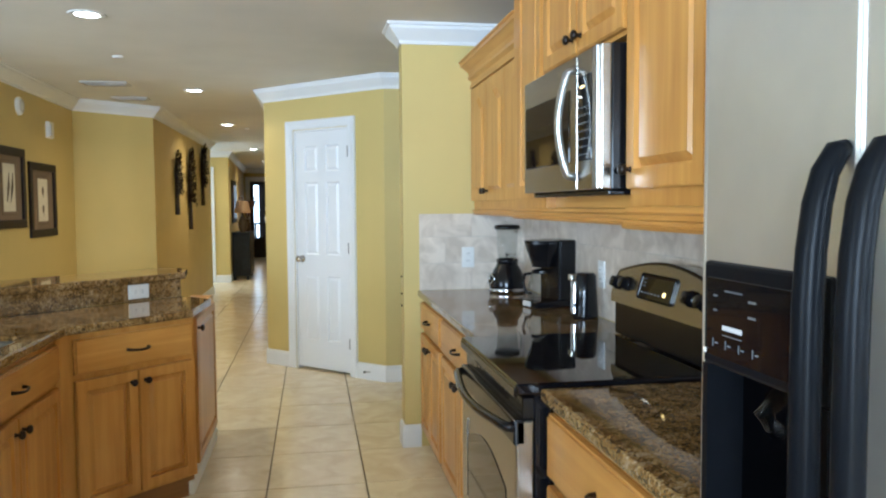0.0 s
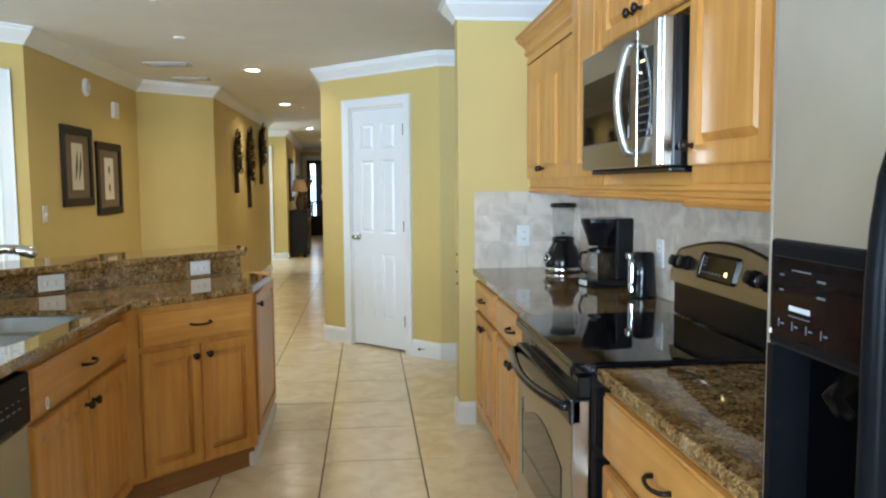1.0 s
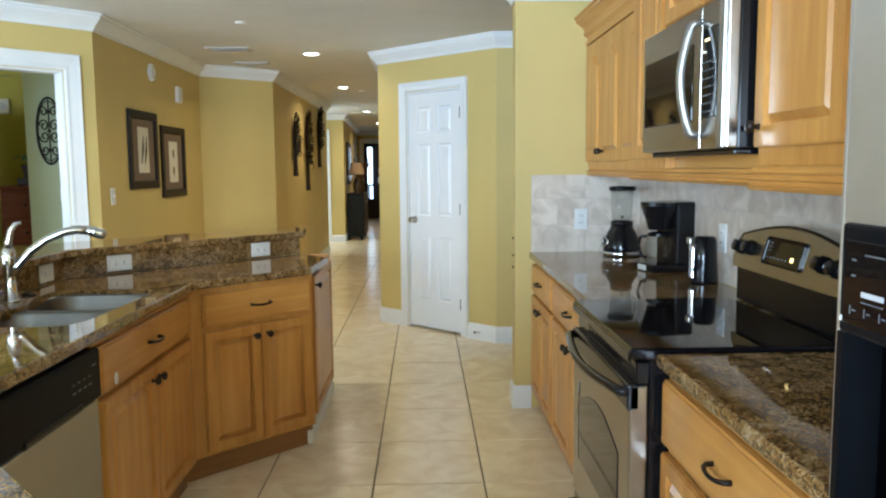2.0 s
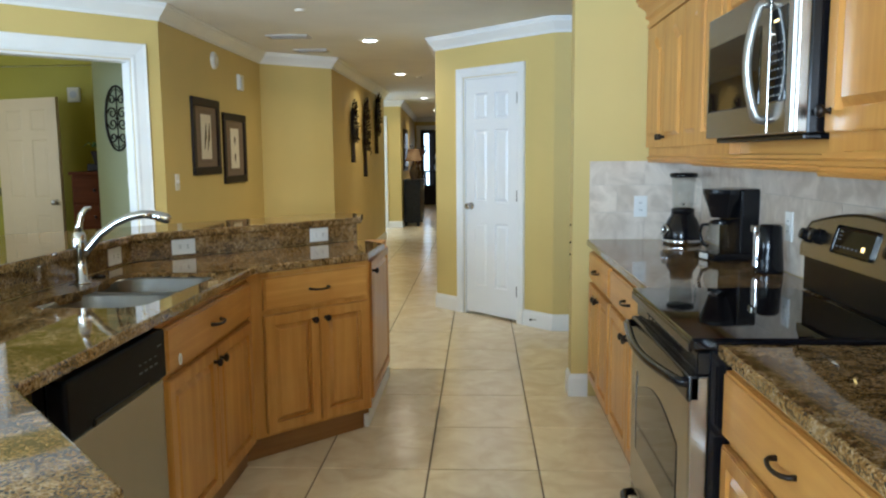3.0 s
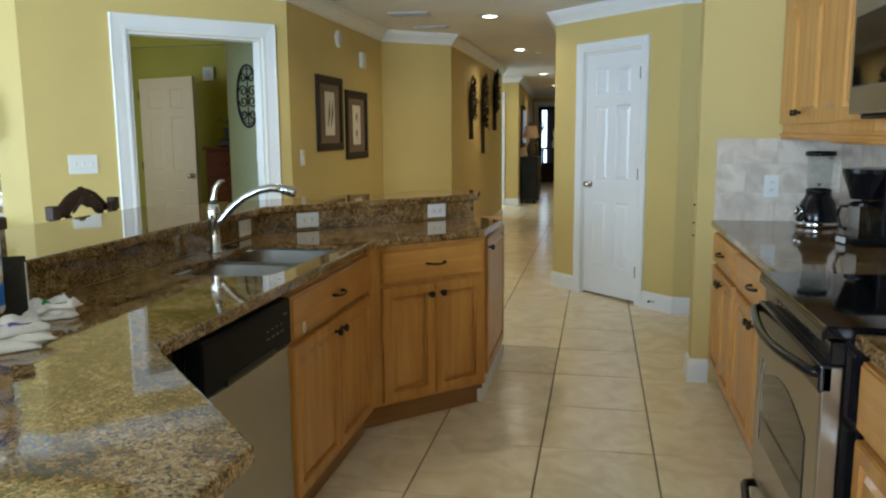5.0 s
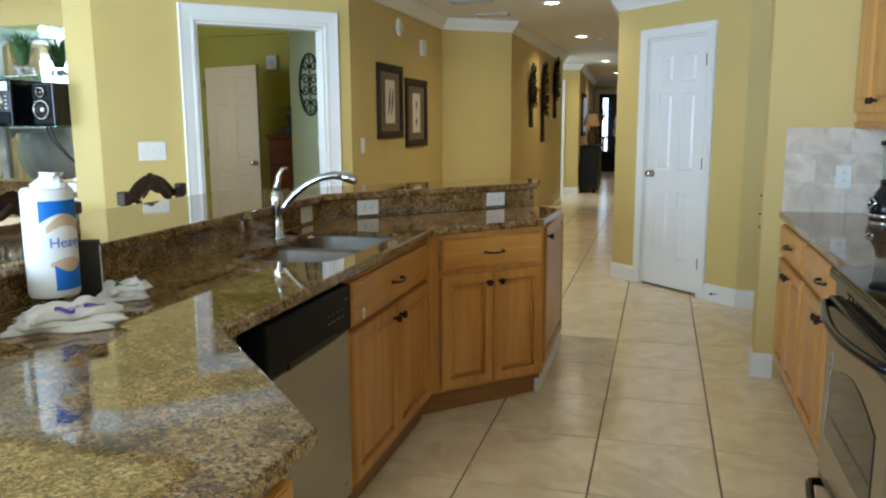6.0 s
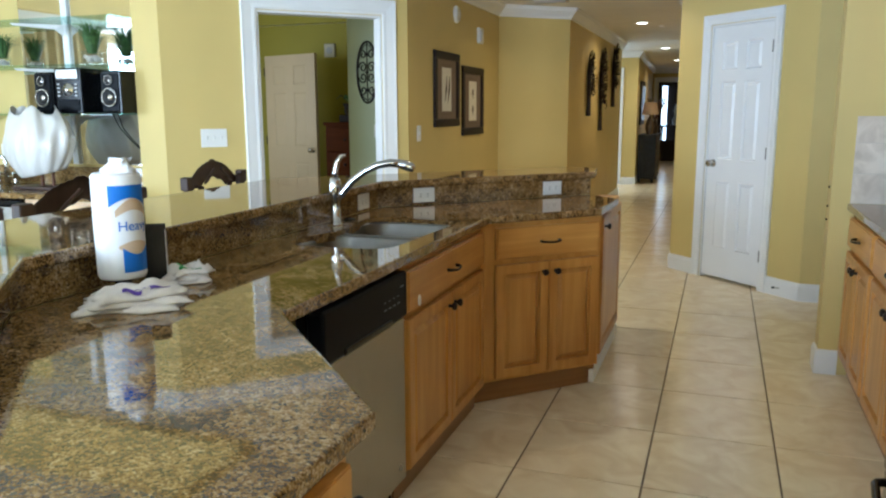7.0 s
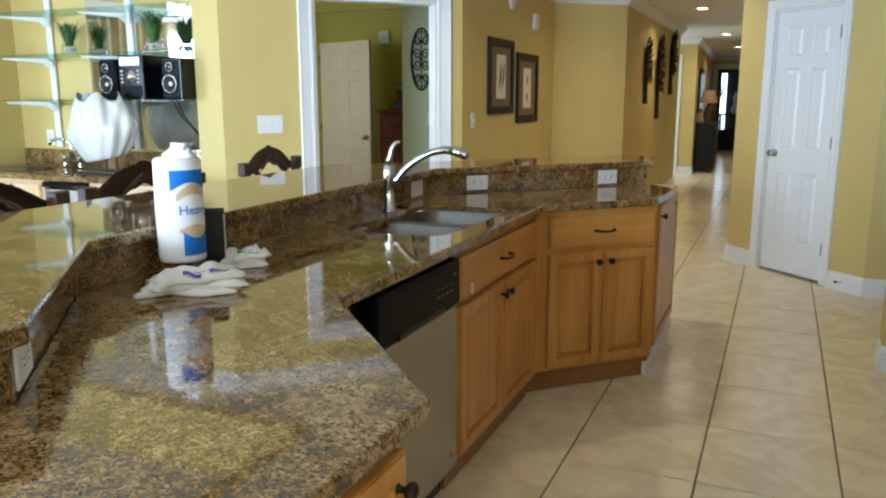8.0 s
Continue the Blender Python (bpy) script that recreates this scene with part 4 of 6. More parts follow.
for x, own in ((0.313, fd), (0.385, fr)):
    hp = [(x, 0.0, 1.462), (x, -0.012, 1.458), (x, -0.026, 1.435), (x, -0.035, 1.40), (x, -0.041, 1.35), (x, -0.044, 1.29), (x, -0.045, 1.2), (x, -0.045, 0.8), (x, -0.044, 0.62), (x, -0.046, 0.53), (x, -0.026, 0.47), (x, 0.0, 0.45)]
    part("handle", tube(hp, [0.010, 0.014, 0.015, 0.016, 0.0165, 0.017, 0.017, 0.017, 0.017, 0.016, 0.015, 0.010], 14), MATTE, own, "long bowed black handle", None, True)

# wall tiles
tiles_r = solid("wall_tile_bed", box(1.247, 1.13, 0.914, 1.25, 4.36, 1.352), SGROUT, "pale grout behind the travertine wall tiles", "wall tiles", kind="structure")
tiles_s = solid("wall_tile_bed_end", box(0.622, 4.357, 0.914, 1.247, 4.36, 1.352), SGROUT, "pale grout behind the travertine end wall tiles", "wall tiles", kind="structure")

# countertop things by the range
cm = thing("coffee_maker", RX(3.60, 1.0, 0.914) @ Matrix.Rotation(radians(12), 4, "Z"), "black drip coffee maker with glass carafe", "coffee maker")
part("base", box(0, 0, 0, 0.19, 0.22, 0.035, 0.008, 2), BLACK, cm)
part("tower", box(0.0, 0.12, 0.03, 0.19, 0.23, 0.32, 0.012, 3), BLACK, cm)
part("brew_head", lathe([(0, 0.19), (0.055, 0.19), (0.07, 0.24), (0.093, 0.30), (0.093, 0.318), (0, 0.322)], 24, Matrix.Translation((0.095, 0.09, 0))), BLACK, cm, "rounded black filter basket")
ca = part("carafe", lathe([(0, 0.036), (0.058, 0.036), (0.066, 0.06), (0.066, 0.1), (0.052, 0.14), (0.046, 0.16), (0.043, 0.16), (0.049, 0.14), (0.063, 0.1), (0.063, 0.062), (0.056, 0.039), (0, 0.039)], 24, Matrix.Translation((0.095, 0.075, 0))), GLASS, cm, "empty clear glass carafe", None, True)
part("carafe_lid", lathe([(0, 0.16), (0.047, 0.16), (0.047, 0.174), (0.02, 0.182), (0, 0.182)], 20, Matrix.Translation((0.095, 0.075, 0))), BLACK, ca)
part("carafe_handle", tube([(0.04, 0.05, 0.155), (0.015, 0.03, 0.15), (0.005, 0.025, 0.11), (0.02, 0.035, 0.06), (0.04, 0.05, 0.055)], 0.008, 8), BLACK, ca, "", None, True)
part("switch_panel", box(0.06, -0.006, 0.006, 0.13, 0.01, 0.03, 0.003, 1), GREY, cm, "pale switch panel")
part("water_gauge", box(-0.003, 0.16, 0.06, 0.0, 0.175, 0.28), GREY, cm)

bl = thing("blender", RX(4.14, 1.085, 0.914), "black blender with clear glass jar", "blender")
part("base", lathe([(0, 0), (0.094, 0), (0.1, 0.008), (0.1, 0.05), (0.094, 0.085), (0.078, 0.125), (0.062, 0.15), (0.058, 0.168), (0, 0.168)], 28), BLACK, bl, "black rounded motor base", None, True)
part("skirt", lathe([(0.1, 0.004), (0.1025, 0.008), (0.1025, 0.022), (0.1, 0.026)], 28), CHROME, bl, "chrome foot ring", None, True)
part("control_plate", tube([(-0.055, -0.084, 0.082), (-0.02, -0.095, 0.104), (0.02, -0.095, 0.104), (0.055, -0.084, 0.082), (0.03, -0.101, 0.05), (-0.03, -0.101, 0.05), (-0.055, -0.084, 0.082)], 0.007, 8), CHROME, bl, "chrome control loop", None, True)
part("dial", lathe([(0, 0), (0.02, 0), (0.017, 0.014), (0, 0.016)], 16, Matrix.Translation((0, -0.094, 0.075)) @ pose(0, 0, 0, 90)), CHROME, bl, "chrome dial", None, True)
part("collar", lathe([(0.05, 0.165), (0.06, 0.168), (0.06, 0.186), (0.05, 0.19)], 24), BLACK, bl, "black jar collar", None, True)
jr = part("jar", lathe([(0.045, 0.188), (0.052, 0.192), (0.062, 0.355), (0.0595, 0.355), (0.0495, 0.196), (0, 0.194)], 28), GLASS, bl, "clear glass jar", None, True)
part("blade", tube([(-0.03, 0, 0.215), (0, 0, 0.204), (0.03, 0, 0.215)], 0.004, 6), CHROME, jr, "steel blade")
part("jar_handle", tube([(0.05, 0.03, 0.34), (0.09, 0.052, 0.335), (0.094, 0.054, 0.27), (0.085, 0.05, 0.22), (0.05, 0.03, 0.215)], 0.007, 8), GLASS, jr, "clear glass handle", None, True)
part("lid", lathe([(0, 0.36), (0.07, 0.352), (0.073, 0.362), (0.07, 0.374), (0.045, 0.377), (0, 0.377)], 28), BLACK, jr, "black lid", None, True)
part("lid_cap", lathe([(0, 0.377), (0.026, 0.377), (0.026, 0.393), (0.022, 0.396), (0, 0.396)], 18), GLASS, jr, "clear lid cap")

cup = thing("can_opener", RX(3.11, 1.165, 0.914), "black and chrome electric can opener", "can opener")
part("body", lathe([(0, 0), (0.046, 0), (0.047, 0.01), (0.042, 0.1), (0.038, 0.185), (0.03, 0.195), (0, 0.195)], 20, Matrix.Diagonal((1, 1.2, 1, 1))), BLACK, cup, "tapered black body", None, True)
part("face", box(-0.03, -0.058, 0.02, 0.014, -0.03, 0.165, 0.006, 2), CHROME, cup, "chrome face")
part("cutter_head", box(-0.04, -0.066, 0.16, 0.006, -0.02, 0.19, 0.005, 2), STEEL, cup, "steel cutter head")

outlet(pose(0.905, 4.353, 1.10), "white double outlet on travertine tiles by the end wall")
outlet(RX(3.12, 1.243, 1.10), "white double outlet on the tiles beside the range")
for zz in (0.82, 0.89, 0.99):
    pin = thing("wall_peg", pose(0.53, 4.42, zz, 0, 0, 90), "tiny dark wall peg on the end wall edge", "wall peg")
    part("head", lathe([(0, 0), (0.006, 0), (0.006, 0.008), (0, 0.01)], 8, pose(0, 0, 0, -90)), BLACK, pin)
# ---- peninsula things ----
PX = lambda y, x=-1.02, z=0.0: pose(x, y, z, 0, 0, 90)
dwm = thing("dishwasher", PX(1.735), "stainless dishwasher with a black control panel", "dishwasher")
part("tub", box(0.004, 0.02, 0.1, 0.594, 0.05, 0.868), BLACK, dwm)
dd = part("door", box(0.004, -0.022, 0.115, 0.594, 0.02, 0.70, 0.006, 2), STEEL, dwm, "brushed stainless door")
cpn = part("control_panel", box(0.004, -0.034, 0.705, 0.594, 0.02, 0.862, 0.01, 3), MATTE, dwm, "glossy black control panel")
part("grip", box(0.12, -0.04, 0.705, 0.46, -0.02, 0.73, 0.008, 3), BLACK, cpn, "recessed pull edge")
bm = bmesh.new()
for k in range(4):
    add_box(bm, 0.40 + k * 0.035, -0.0352, 0.765, 0.42 + k * 0.035, -0.034, 0.77)
    add_box(bm, 0.40 + k * 0.035, -0.0352, 0.79, 0.414 + k * 0.035, -0.034, 0.793)
add_box(bm, 0.53, -0.0352, 0.815, 0.56, -0.034, 0.82)
part("panel_marks", bm, MARK, cpn)
part("badge", tube([(0.545 + 0.011 * math.cos(a), -0.023, 0.17 + 0.011 * math.sin(a)) for a in np.linspace(0, 2 * math.pi, 14)], 0.002, 6), NICKEL, dd, "small round badge")
part("toe_panel", box(0.004, 0.04, 0.0, 0.594, 0.06, 0.1), BLACK, dwm)

st = thing("sticker", PX(2.455, -0.9925, 0.727), "small oval white sticker on the sink cabinet drawer", "sticker")
part("ring", tube([(0.009 * math.cos(a), -0.0008, 0.018 * math.sin(a)) for a in np.linspace(0, 2 * math.pi, 18)], 0.0028, 6), PLASTIC, st)
part("centre", box(-0.004, -0.0012, -0.010, 0.004, 0.0, 0.010), TAN, st)


def sink_bowl(x0, x1, y0, y1, depth, material):
    bm = bmesh.new()
    def ring(o, z, r):
        pts = []
        for cx, cy, a0 in ((x1 - o - r, y1 - o - r, 0), (x0 + o + r, y1 - o - r, 90), (x0 + o + r, y0 + o + r, 180), (x1 - o - r, y0 + o + r, 270)):
            for k in range(6):
                a = radians(a0 + 18 * k)
                pts.append(bm.verts.new((cx + r * math.cos(a), cy + r * math.sin(a), z)))
        return pts
    rings = [ring(-0.02, 0.895, 0.10), ring(0.0, 0.895, 0.10), ring(0.004, 0.886, 0.10), ring(0.01, 0.895 - depth + 0.03, 0.10), ring(0.035, 0.895 - depth, 0.075)]
    for a, b in zip(rings, rings[1:]):
        for k in range(24):
            bm.faces.new((a[k], a[(k + 1) % 24], b[(k + 1) % 24], b[k]))
    bm.faces.new(rings[-1])
    return bm


sk = thing("sink", Matrix(), "double-bowl undermount stainless steel sink", "sink")
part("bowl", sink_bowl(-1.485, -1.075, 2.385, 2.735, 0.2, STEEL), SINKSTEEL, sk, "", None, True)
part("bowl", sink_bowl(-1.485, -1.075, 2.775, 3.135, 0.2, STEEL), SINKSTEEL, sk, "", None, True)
for y in (2.585, 2.95):
    part("drain", lathe([(0, 0.696), (0.04, 0.696), (0.045, 0.699), (0.03, 0.698), (0, 0.697)], 18, Matrix.Translation((-1.28, y, 0))), CHROME, sk, "round drain")

fa = thing("faucet", pose(-1.53, 2.865, 0.914, 0, 0, 0), "chrome single-lever kitchen faucet with arched pull-out spout", "faucet")
part("body", lathe([(0, 0), (0.032, 0), (0.032, 0.006), (0.022, 0.012), (0.021, 0.10), (0.025, 0.13), (0.027, 0.16), (0.024, 0.19), (0.014, 0.205), (0, 0.208)], 20), CHROME, fa, "", None, True)
sp = [(0.0, 0, 0.10), (0.03, 0.008, 0.135), (0.07, 0.02, 0.185), (0.12, 0.034, 0.225), (0.175, 0.05, 0.252), (0.225, 0.064, 0.262), (0.265, 0.076, 0.258)]
part("spout", tube(sp, [0.017, 0.016, 0.0155, 0.015, 0.0155, 0.017, 0.018], 14), CHROME, fa, "arched chrome spout", None, True)
part("spray_head", tube([(0.26, 0.074, 0.259), (0.285, 0.081, 0.252), (0.31, 0.089, 0.242), (0.322, 0.092, 0.236)], [0.018, 0.021, 0.021, 0.014], 14), CHROME, fa, "pull-out spray head", None, True)
part("lever", tube([(0.0, 0, 0.195), (0.004, 0.0, 0.225), (0.012, 0.004, 0.265), (0.028, 0.010, 0.288), (0.045, 0.016, 0.293)], [0.018, 0.013, 0.011, 0.010, 0.006], 12), CHROME, fa, "upright chrome lever", None, True)
part("side_cap", lathe([(0, 0), (0.027, 0), (0.027, 0.006), (0.012, 0.012), (0, 0.013)], 18, Matrix.Translation((-0.01, 0.15, 0))), BLACK, fa, "dark hole cap")

outlet(PX(3.30, -1.61, 0.962) @ Matrix.Translation((0, 0, 0)), "white outlet plate on the granite upstand", wide=True)
WING = on_line(Q3, Q4, 0)
outlet(WING @ Matrix.Translation((0.25, 0, 0.963)), "white double outlet on the granite upstand", wide=True)
outlet(WING @ Matrix.Translation((1.027, 0, 0.963)), "blank white plate on the granite upstand", wide=True)
LW = on_line(Q0, Q1, 0)
outlet(LW @ Matrix.Translation((0.075, 0, 0.963)), "white outlet plate on the granite upstand", wide=True)

# paper towels
pt = thing("paper_towel_holder", pose(-1.508, 1.597, 0.914), "standing holder with a printed paper towel roll", "paper towels")
part("base_plate", lathe([(0, 0), (0.075, 0), (0.076, 0.006), (0.06, 0.012), (0, 0.013)], 28), STEEL, pt, "round steel base")
part("post", lathe([(0, 0.01), (0.009, 0.01), (0.009, 0.32), (0.014, 0.325), (0.010, 0.338), (0, 0.34)], 12), STEEL, pt)
part("spacer", lathe([(0, 0.012), (0.022, 0.012), (0.022, 0.04), (0, 0.04)], 16), BLACK, pt, "black roll rest")
roll = part("roll", lathe([(0.02, 0.045), (0.058, 0.042), (0.062, 0.05), (0.063, 0.18), (0.062, 0.312), (0.056, 0.32), (0.02, 0.316), (0.02, 0.045)], 32), PAPER, pt, "white quilted paper roll", None, True)


bm = bmesh.new()
tuft = []
for j, (rr, zt) in enumerate(((0.05, 0.314), (0.046, 0.326), (0.03, 0.334), (0.024, 0.348), (0.03, 0.354))):
    tuft.append([bm.verts.new((rr * (1 + 0.3 * math.sin(3 * a + j)) * math.cos(a) + 0.006 * j, rr * (1 + 0.25 * math.cos(4 * a + j)) * math.sin(a) * 0.7, zt + 0.008 * math.sin(5 * a + j) * (j > 0))) for a in np.linspace(0, 2 * math.pi, 20, endpoint=False)])
for a, b in zip(tuft, tuft[1:]):
    for k in range(20):
        bm.faces.new((a[k], a[(k + 1) % 20], b[(k + 1) % 20], b[k]))
bm.faces.new(tuft[-1])
part("loose_sheet", bm, PAPER, roll, "crumpled loose paper end", None, True)


def wrap_patch(a0, a1, z0, z1, r, shape=None):
    """A printed patch that follows the roll."""
    bm = bmesh.new()
    n = 14
    low, high = [], []
    for k in range(n + 1):
        u = k / n
        a = radians(a0 + (a1 - a0) * u)
        lo, hi = (z0, z1) if shape is None else shape(u)
        low.append(bm.verts.new((r * math.cos(a), r * math.sin(a), lo)))
        high.append(bm.verts.new((r * math.cos(a), r * math.sin(a), hi)))
    for k in range(n):
        bm.faces.new((low[k], low[k + 1], high[k + 1], high[k]))
    return bm


FACE = -33
part("print", wrap_patch(FACE - 35, FACE + 62, 0.26, 0.30, 0.0636, lambda u: (0.235 + 0.022 * math.sin(math.pi * u), 0.290)), BLUE, roll, "blue printed band")
part("print", wrap_patch(FACE - 10, FACE + 62, 0.06, 0.15, 0.0636, lambda u: (0.062, 0.128 - 0.02 * math.sin(math.pi * u))), BLUE, roll, "blue printed band")
part("print", wrap_patch(FACE - 22, FACE + 62, 0.2, 0.23, 0.0634, lambda u: (0.208 + 0.018 * math.sin(math.pi * u), 0.225 + 0.03 * math.sin(math.pi * u))), TAN, roll, "tan printed swirl")
part("print", wrap_patch(FACE - 18, FACE + 62, 0.1, 0.16, 0.0634, lambda u: (0.126 - 0.018 * math.sin(math.pi * u), 0.133 + 0.012 * math.sin(math.pi * u))), TAN, roll, "tan printed swirl")


def lettering(text, size, m, material, parent, r=0.0):
    """Raised letters, bent round a cylinder of radius r when given."""
    cu = bpy.data.curves.new("letters", "FONT")
    cu.body, cu.size, cu.extrude, cu.align_x = text, size, 0.0004, "LEFT"
    tmp = new("letters_curve", cu)
    deps = bpy.context.evaluated_depsgraph_get()
    me = bpy.data.meshes.new_from_object(tmp.evaluated_get(deps))
    bpy.data.objects.remove(tmp)
    bm = bmesh.new()
    bm.from_mesh(me)
    for v in bm.verts:
        x, y, z = v.co
        if r:
            v.co = ((r + z) * math.cos(x / r), (r + z) * math.sin(x / r), y)
        else:
            v.co = (x, -z, y)
    return part("letters", bm, material, parent, "", m)


lettering("Heavy", 0.036, Matrix.Translation((0, 0, 0.172)) @ Matrix.Rotation(radians(FACE - 18), 4, "Z"), BLUE, roll, 0.0638)

nb = thing("napkin_holder", pose(-1.49, 1.705, 0.914, 0, 0, 35) @ Matrix.Diagonal((0.58, 0.75, 1.1, 1)), "dark wire napkin holder behind the paper roll", "napkin holder")
part("frame", box(-0.05, -0.003, 0.0, 0.05, 0.003, 0.15, 0.002), IRON, nb, "dark openwork side")
part("frame", box(-0.05, 0.045, 0.0, 0.05, 0.051, 0.15, 0.002), IRON, nb, "dark openwork side")
part("base", box(-0.05, -0.003, 0.0, 0.05, 0.051, 0.006), IRON, nb)
part("napkins", box(-0.042, 0.004, 0.008, 0.052, 0.044, 0.135, 0.004, 2), PAPER, nb, "white folded napkins")


def towel(name, m, w, d, h, label, seed, patches):
    """A loosely folded towel: layers whose edges sag and wander."""
    t = thing(name, m, label, "towel", "folded towels")
    for layer in range(3):
        bm = bmesh.new()
        nx, ny = 22, 16
        s = 1 - 0.06 * layer
        top, bot = {}, {}
        for i in range(nx + 1):
            for j in range(ny + 1):
                u, v = i / nx - 0.5, j / ny - 0.5
                e = 1 - max(abs(u), abs(v)) * 2
                q = noise.noise(Vector((u * 4 + seed, v * 4, layer * 3.1)))
                q2 = noise.noise(Vector((u * 9 + seed, v * 9, layer * 5.7)))
                ca_, sa_ = math.cos(0.22 * (layer - 1)), math.sin(0.22 * (layer - 1))
                x = u * w * s + 0.026 * noise.noise(Vector((v * 3, layer * 2.3, seed))) + 0.012 * layer
                y = v * d * s + 0.026 * noise.noise(Vector((u * 3, layer * 2.3 + 9, seed)))
                x, y = ca_ * x - sa_ * y, sa_ * x + ca_ * y
                z = h * layer / 3 + (0.016 * q + 0.003 * q2) * min(1, e * 3) * (0.3 + layer * 0.6)
                lift = h / 3 * min(1, math.sqrt(max(0.0, e) * 3 + 0.02))
                top[i, j] = bm.verts.new((x, y, max(0.003, z) + lift * 0.95))
                bot[i, j] = bm.verts.new((x, y, max(0.001, z * 0.9)))
        for i in range(nx):
            for j in range(ny):
                bm.faces.new((top[i, j], top[i + 1, j], top[i + 1, j + 1], top[i, j + 1]))
                bm.faces.new((bot[i, j + 1], bot[i + 1, j + 1], bot[i + 1, j], bot[i, j]))
        ring = [(i, 0) for i in range(nx)] + [(nx, j) for j in range(ny)] + [(i, ny) for i in range(nx, 0, -1)] + [(0, j) for j in range(ny, 0, -1)]
        for a, b in zip(ring, ring[1:] + ring[:1]):
            bm.faces.new((bot[a], bot[b], top[b], top[a]))
        ob = part("fold", bm, CLOTH, t, "", None, True)
        if layer == 2:
            for mat_, shapes in patches:
                for u0, v0, u1, v1 in shapes:
                    pm = bmesh.new()
                    g = {}
                    n, k2 = 10, 4
                    for i in range(n + 1):
                        for j in range(k2 + 1):
                            a, b = u0 + (u1 - u0) * i / n, v0 + (v1 - v0) * j / k2 + 0.03 * math.sin(6 * i / n)
                            g[i, j] = (a, b)
                    me = ob.data
                    idx = lambda i, j: 2 * (i * (ny + 1) + j)
                    vs = {}
                    for (i, j), (a, b) in g.items():
                        fi, fj = (a + 0.5) * nx, (b + 0.5) * ny
                        i0, j0 = min(nx - 1, max(0, int(fi))), min(ny - 1, max(0, int(fj)))
                        ti, tj = fi - i0, fj - j0
                        c = [me.vertices[idx(i0 + di, j0 + dj)].co for di, dj in ((0, 0), (1, 0), (0, 1), (1, 1))]
                        p = c[0] * (1 - ti) * (1 - tj) + c[1] * ti * (1 - tj) + c[2] * (1 - ti) * tj + c[3] * ti * tj
                        vs[i, j] = pm.verts.new((p.x, p.y, p.z + 0.0025))
                    for i in range(n):
                        for j in range(k2):
                            pm.faces.new((vs[i, j], vs[i + 1, j], vs[i + 1, j + 1], vs[i, j + 1]))
                    part("embroidery", pm, mat_, ob)
    return t


towel("towel", pose(-1.372, 1.47, 0.9145, 0, 0, 48), 0.24, 0.15, 0.045, "folded white dish towel with purple embroidery", 1.7, [(PURPLE, [(-0.24, -0.36, -0.04, -0.24), (0.06, -0.34, 0.30, -0.16), (-0.06, -0.16, 0.06, -0.06)])])
towel("towel", pose(-1.44, 1.755, 0.9145, 0, 0, 50), 0.14, 0.11, 0.038, "small folded white towel with green leaf embroidery", 5.2, [(LEAFGREEN, [(-0.28, -0.32, 0.15, -0.14), (-0.15, -0.1, 0.12, 0.02)])])
# ---- ceiling fixtures and wall things ----
for k, (cx, cy) in enumerate(CANS):
    c = thing("recessed_light", pose(cx, cy, H), "lit round recessed ceiling light with white trim", "ceiling light", "recessed lights")
    part("trim_ring", lathe([(0.062, -0.002), (0.066, -0.006), (0.092, -0.006), (0.096, 0.0), (0.062, 0.0)], 32), WHITE, c, "white trim ring")
    part("lens", lathe([(0, -0.0035), (0.062, -0.0035), (0.062, -0.001), (0, -0.001)], 28), CANGLOW, c, "glowing lens")


def ceiling_vent(m, w, d, label):
    v = thing("ceiling_vent", m, label, "vent", "ceiling vents")
    bm = bmesh.new()
    for a in ((-w / 2, -d / 2, w / 2, -d / 2 + 0.03), (-w / 2, d / 2 - 0.03, w / 2, d / 2), (-w / 2, -d / 2 + 0.03, -w / 2 + 0.03, d / 2 - 0.03), (w / 2 - 0.03, -d / 2 + 0.03, w / 2, d / 2 - 0.03)):
        add_box(bm, a[0], a[1], -0.012, a[2], a[3], 0)
    part("frame", bm, VENT, v)
    # the ceiling is not cut here; a dark panel gives the duct's shade
    part("backing", box(-w / 2 + 0.03, -d / 2 + 0.03, -0.003, w / 2 - 0.03, d / 2 - 0.03, 0), GROUT, v, "dark panel standing for the shaded duct")
    n = int((d - 0.06) / 0.022)
    for k in range(n):
        y = -d / 2 + 0.035 + k * 0.022
        part("slat", box(-w / 2 + 0.03, -0.008, -0.001, w / 2 - 0.03, 0.008, 0.001), VENT, v, "", pose(0, y, -0.008, 35))
    return v


ceiling_vent(pose(-1.63, 6.73, H), 0.36, 0.2, "white slatted ceiling vent")
ceiling_vent(pose(-1.63, 7.62, H), 0.32, 0.16, "small white slatted ceiling vent")
sp_ = thing("sprinkler", pose(-1.257, 5.54, H), "small white ceiling sprinkler cover", "sprinkler")
part("cap", lathe([(0, -0.012), (0.03, -0.012), (0.038, -0.004), (0.038, 0), (0, 0)], 24), CEIL, sp_)
sp2 = thing("sprinkler", pose(-0.8, 10.4, H), "small white ceiling sprinkler cover", "sprinkler")
part("cap", lathe([(0, -0.012), (0.03, -0.012), (0.038, -0.004), (0.038, 0), (0, 0)], 24), CEIL, sp2)

PW = lambda y, z: pose(-2.172 - (y - 5.245) * 0.008, y, z, 0, 0, 90.46)
sm = thing("smoke_detector", PW(6.35, 2.178), "round white wall-mounted smoke detector", "smoke detector")
part("body", lathe([(0, 0), (0.07, 0), (0.07, 0.02), (0.058, 0.032), (0.05, 0.034), (0, 0.036)], 28, pose(0, 0, 0, 90)), PLASTIC, sm)
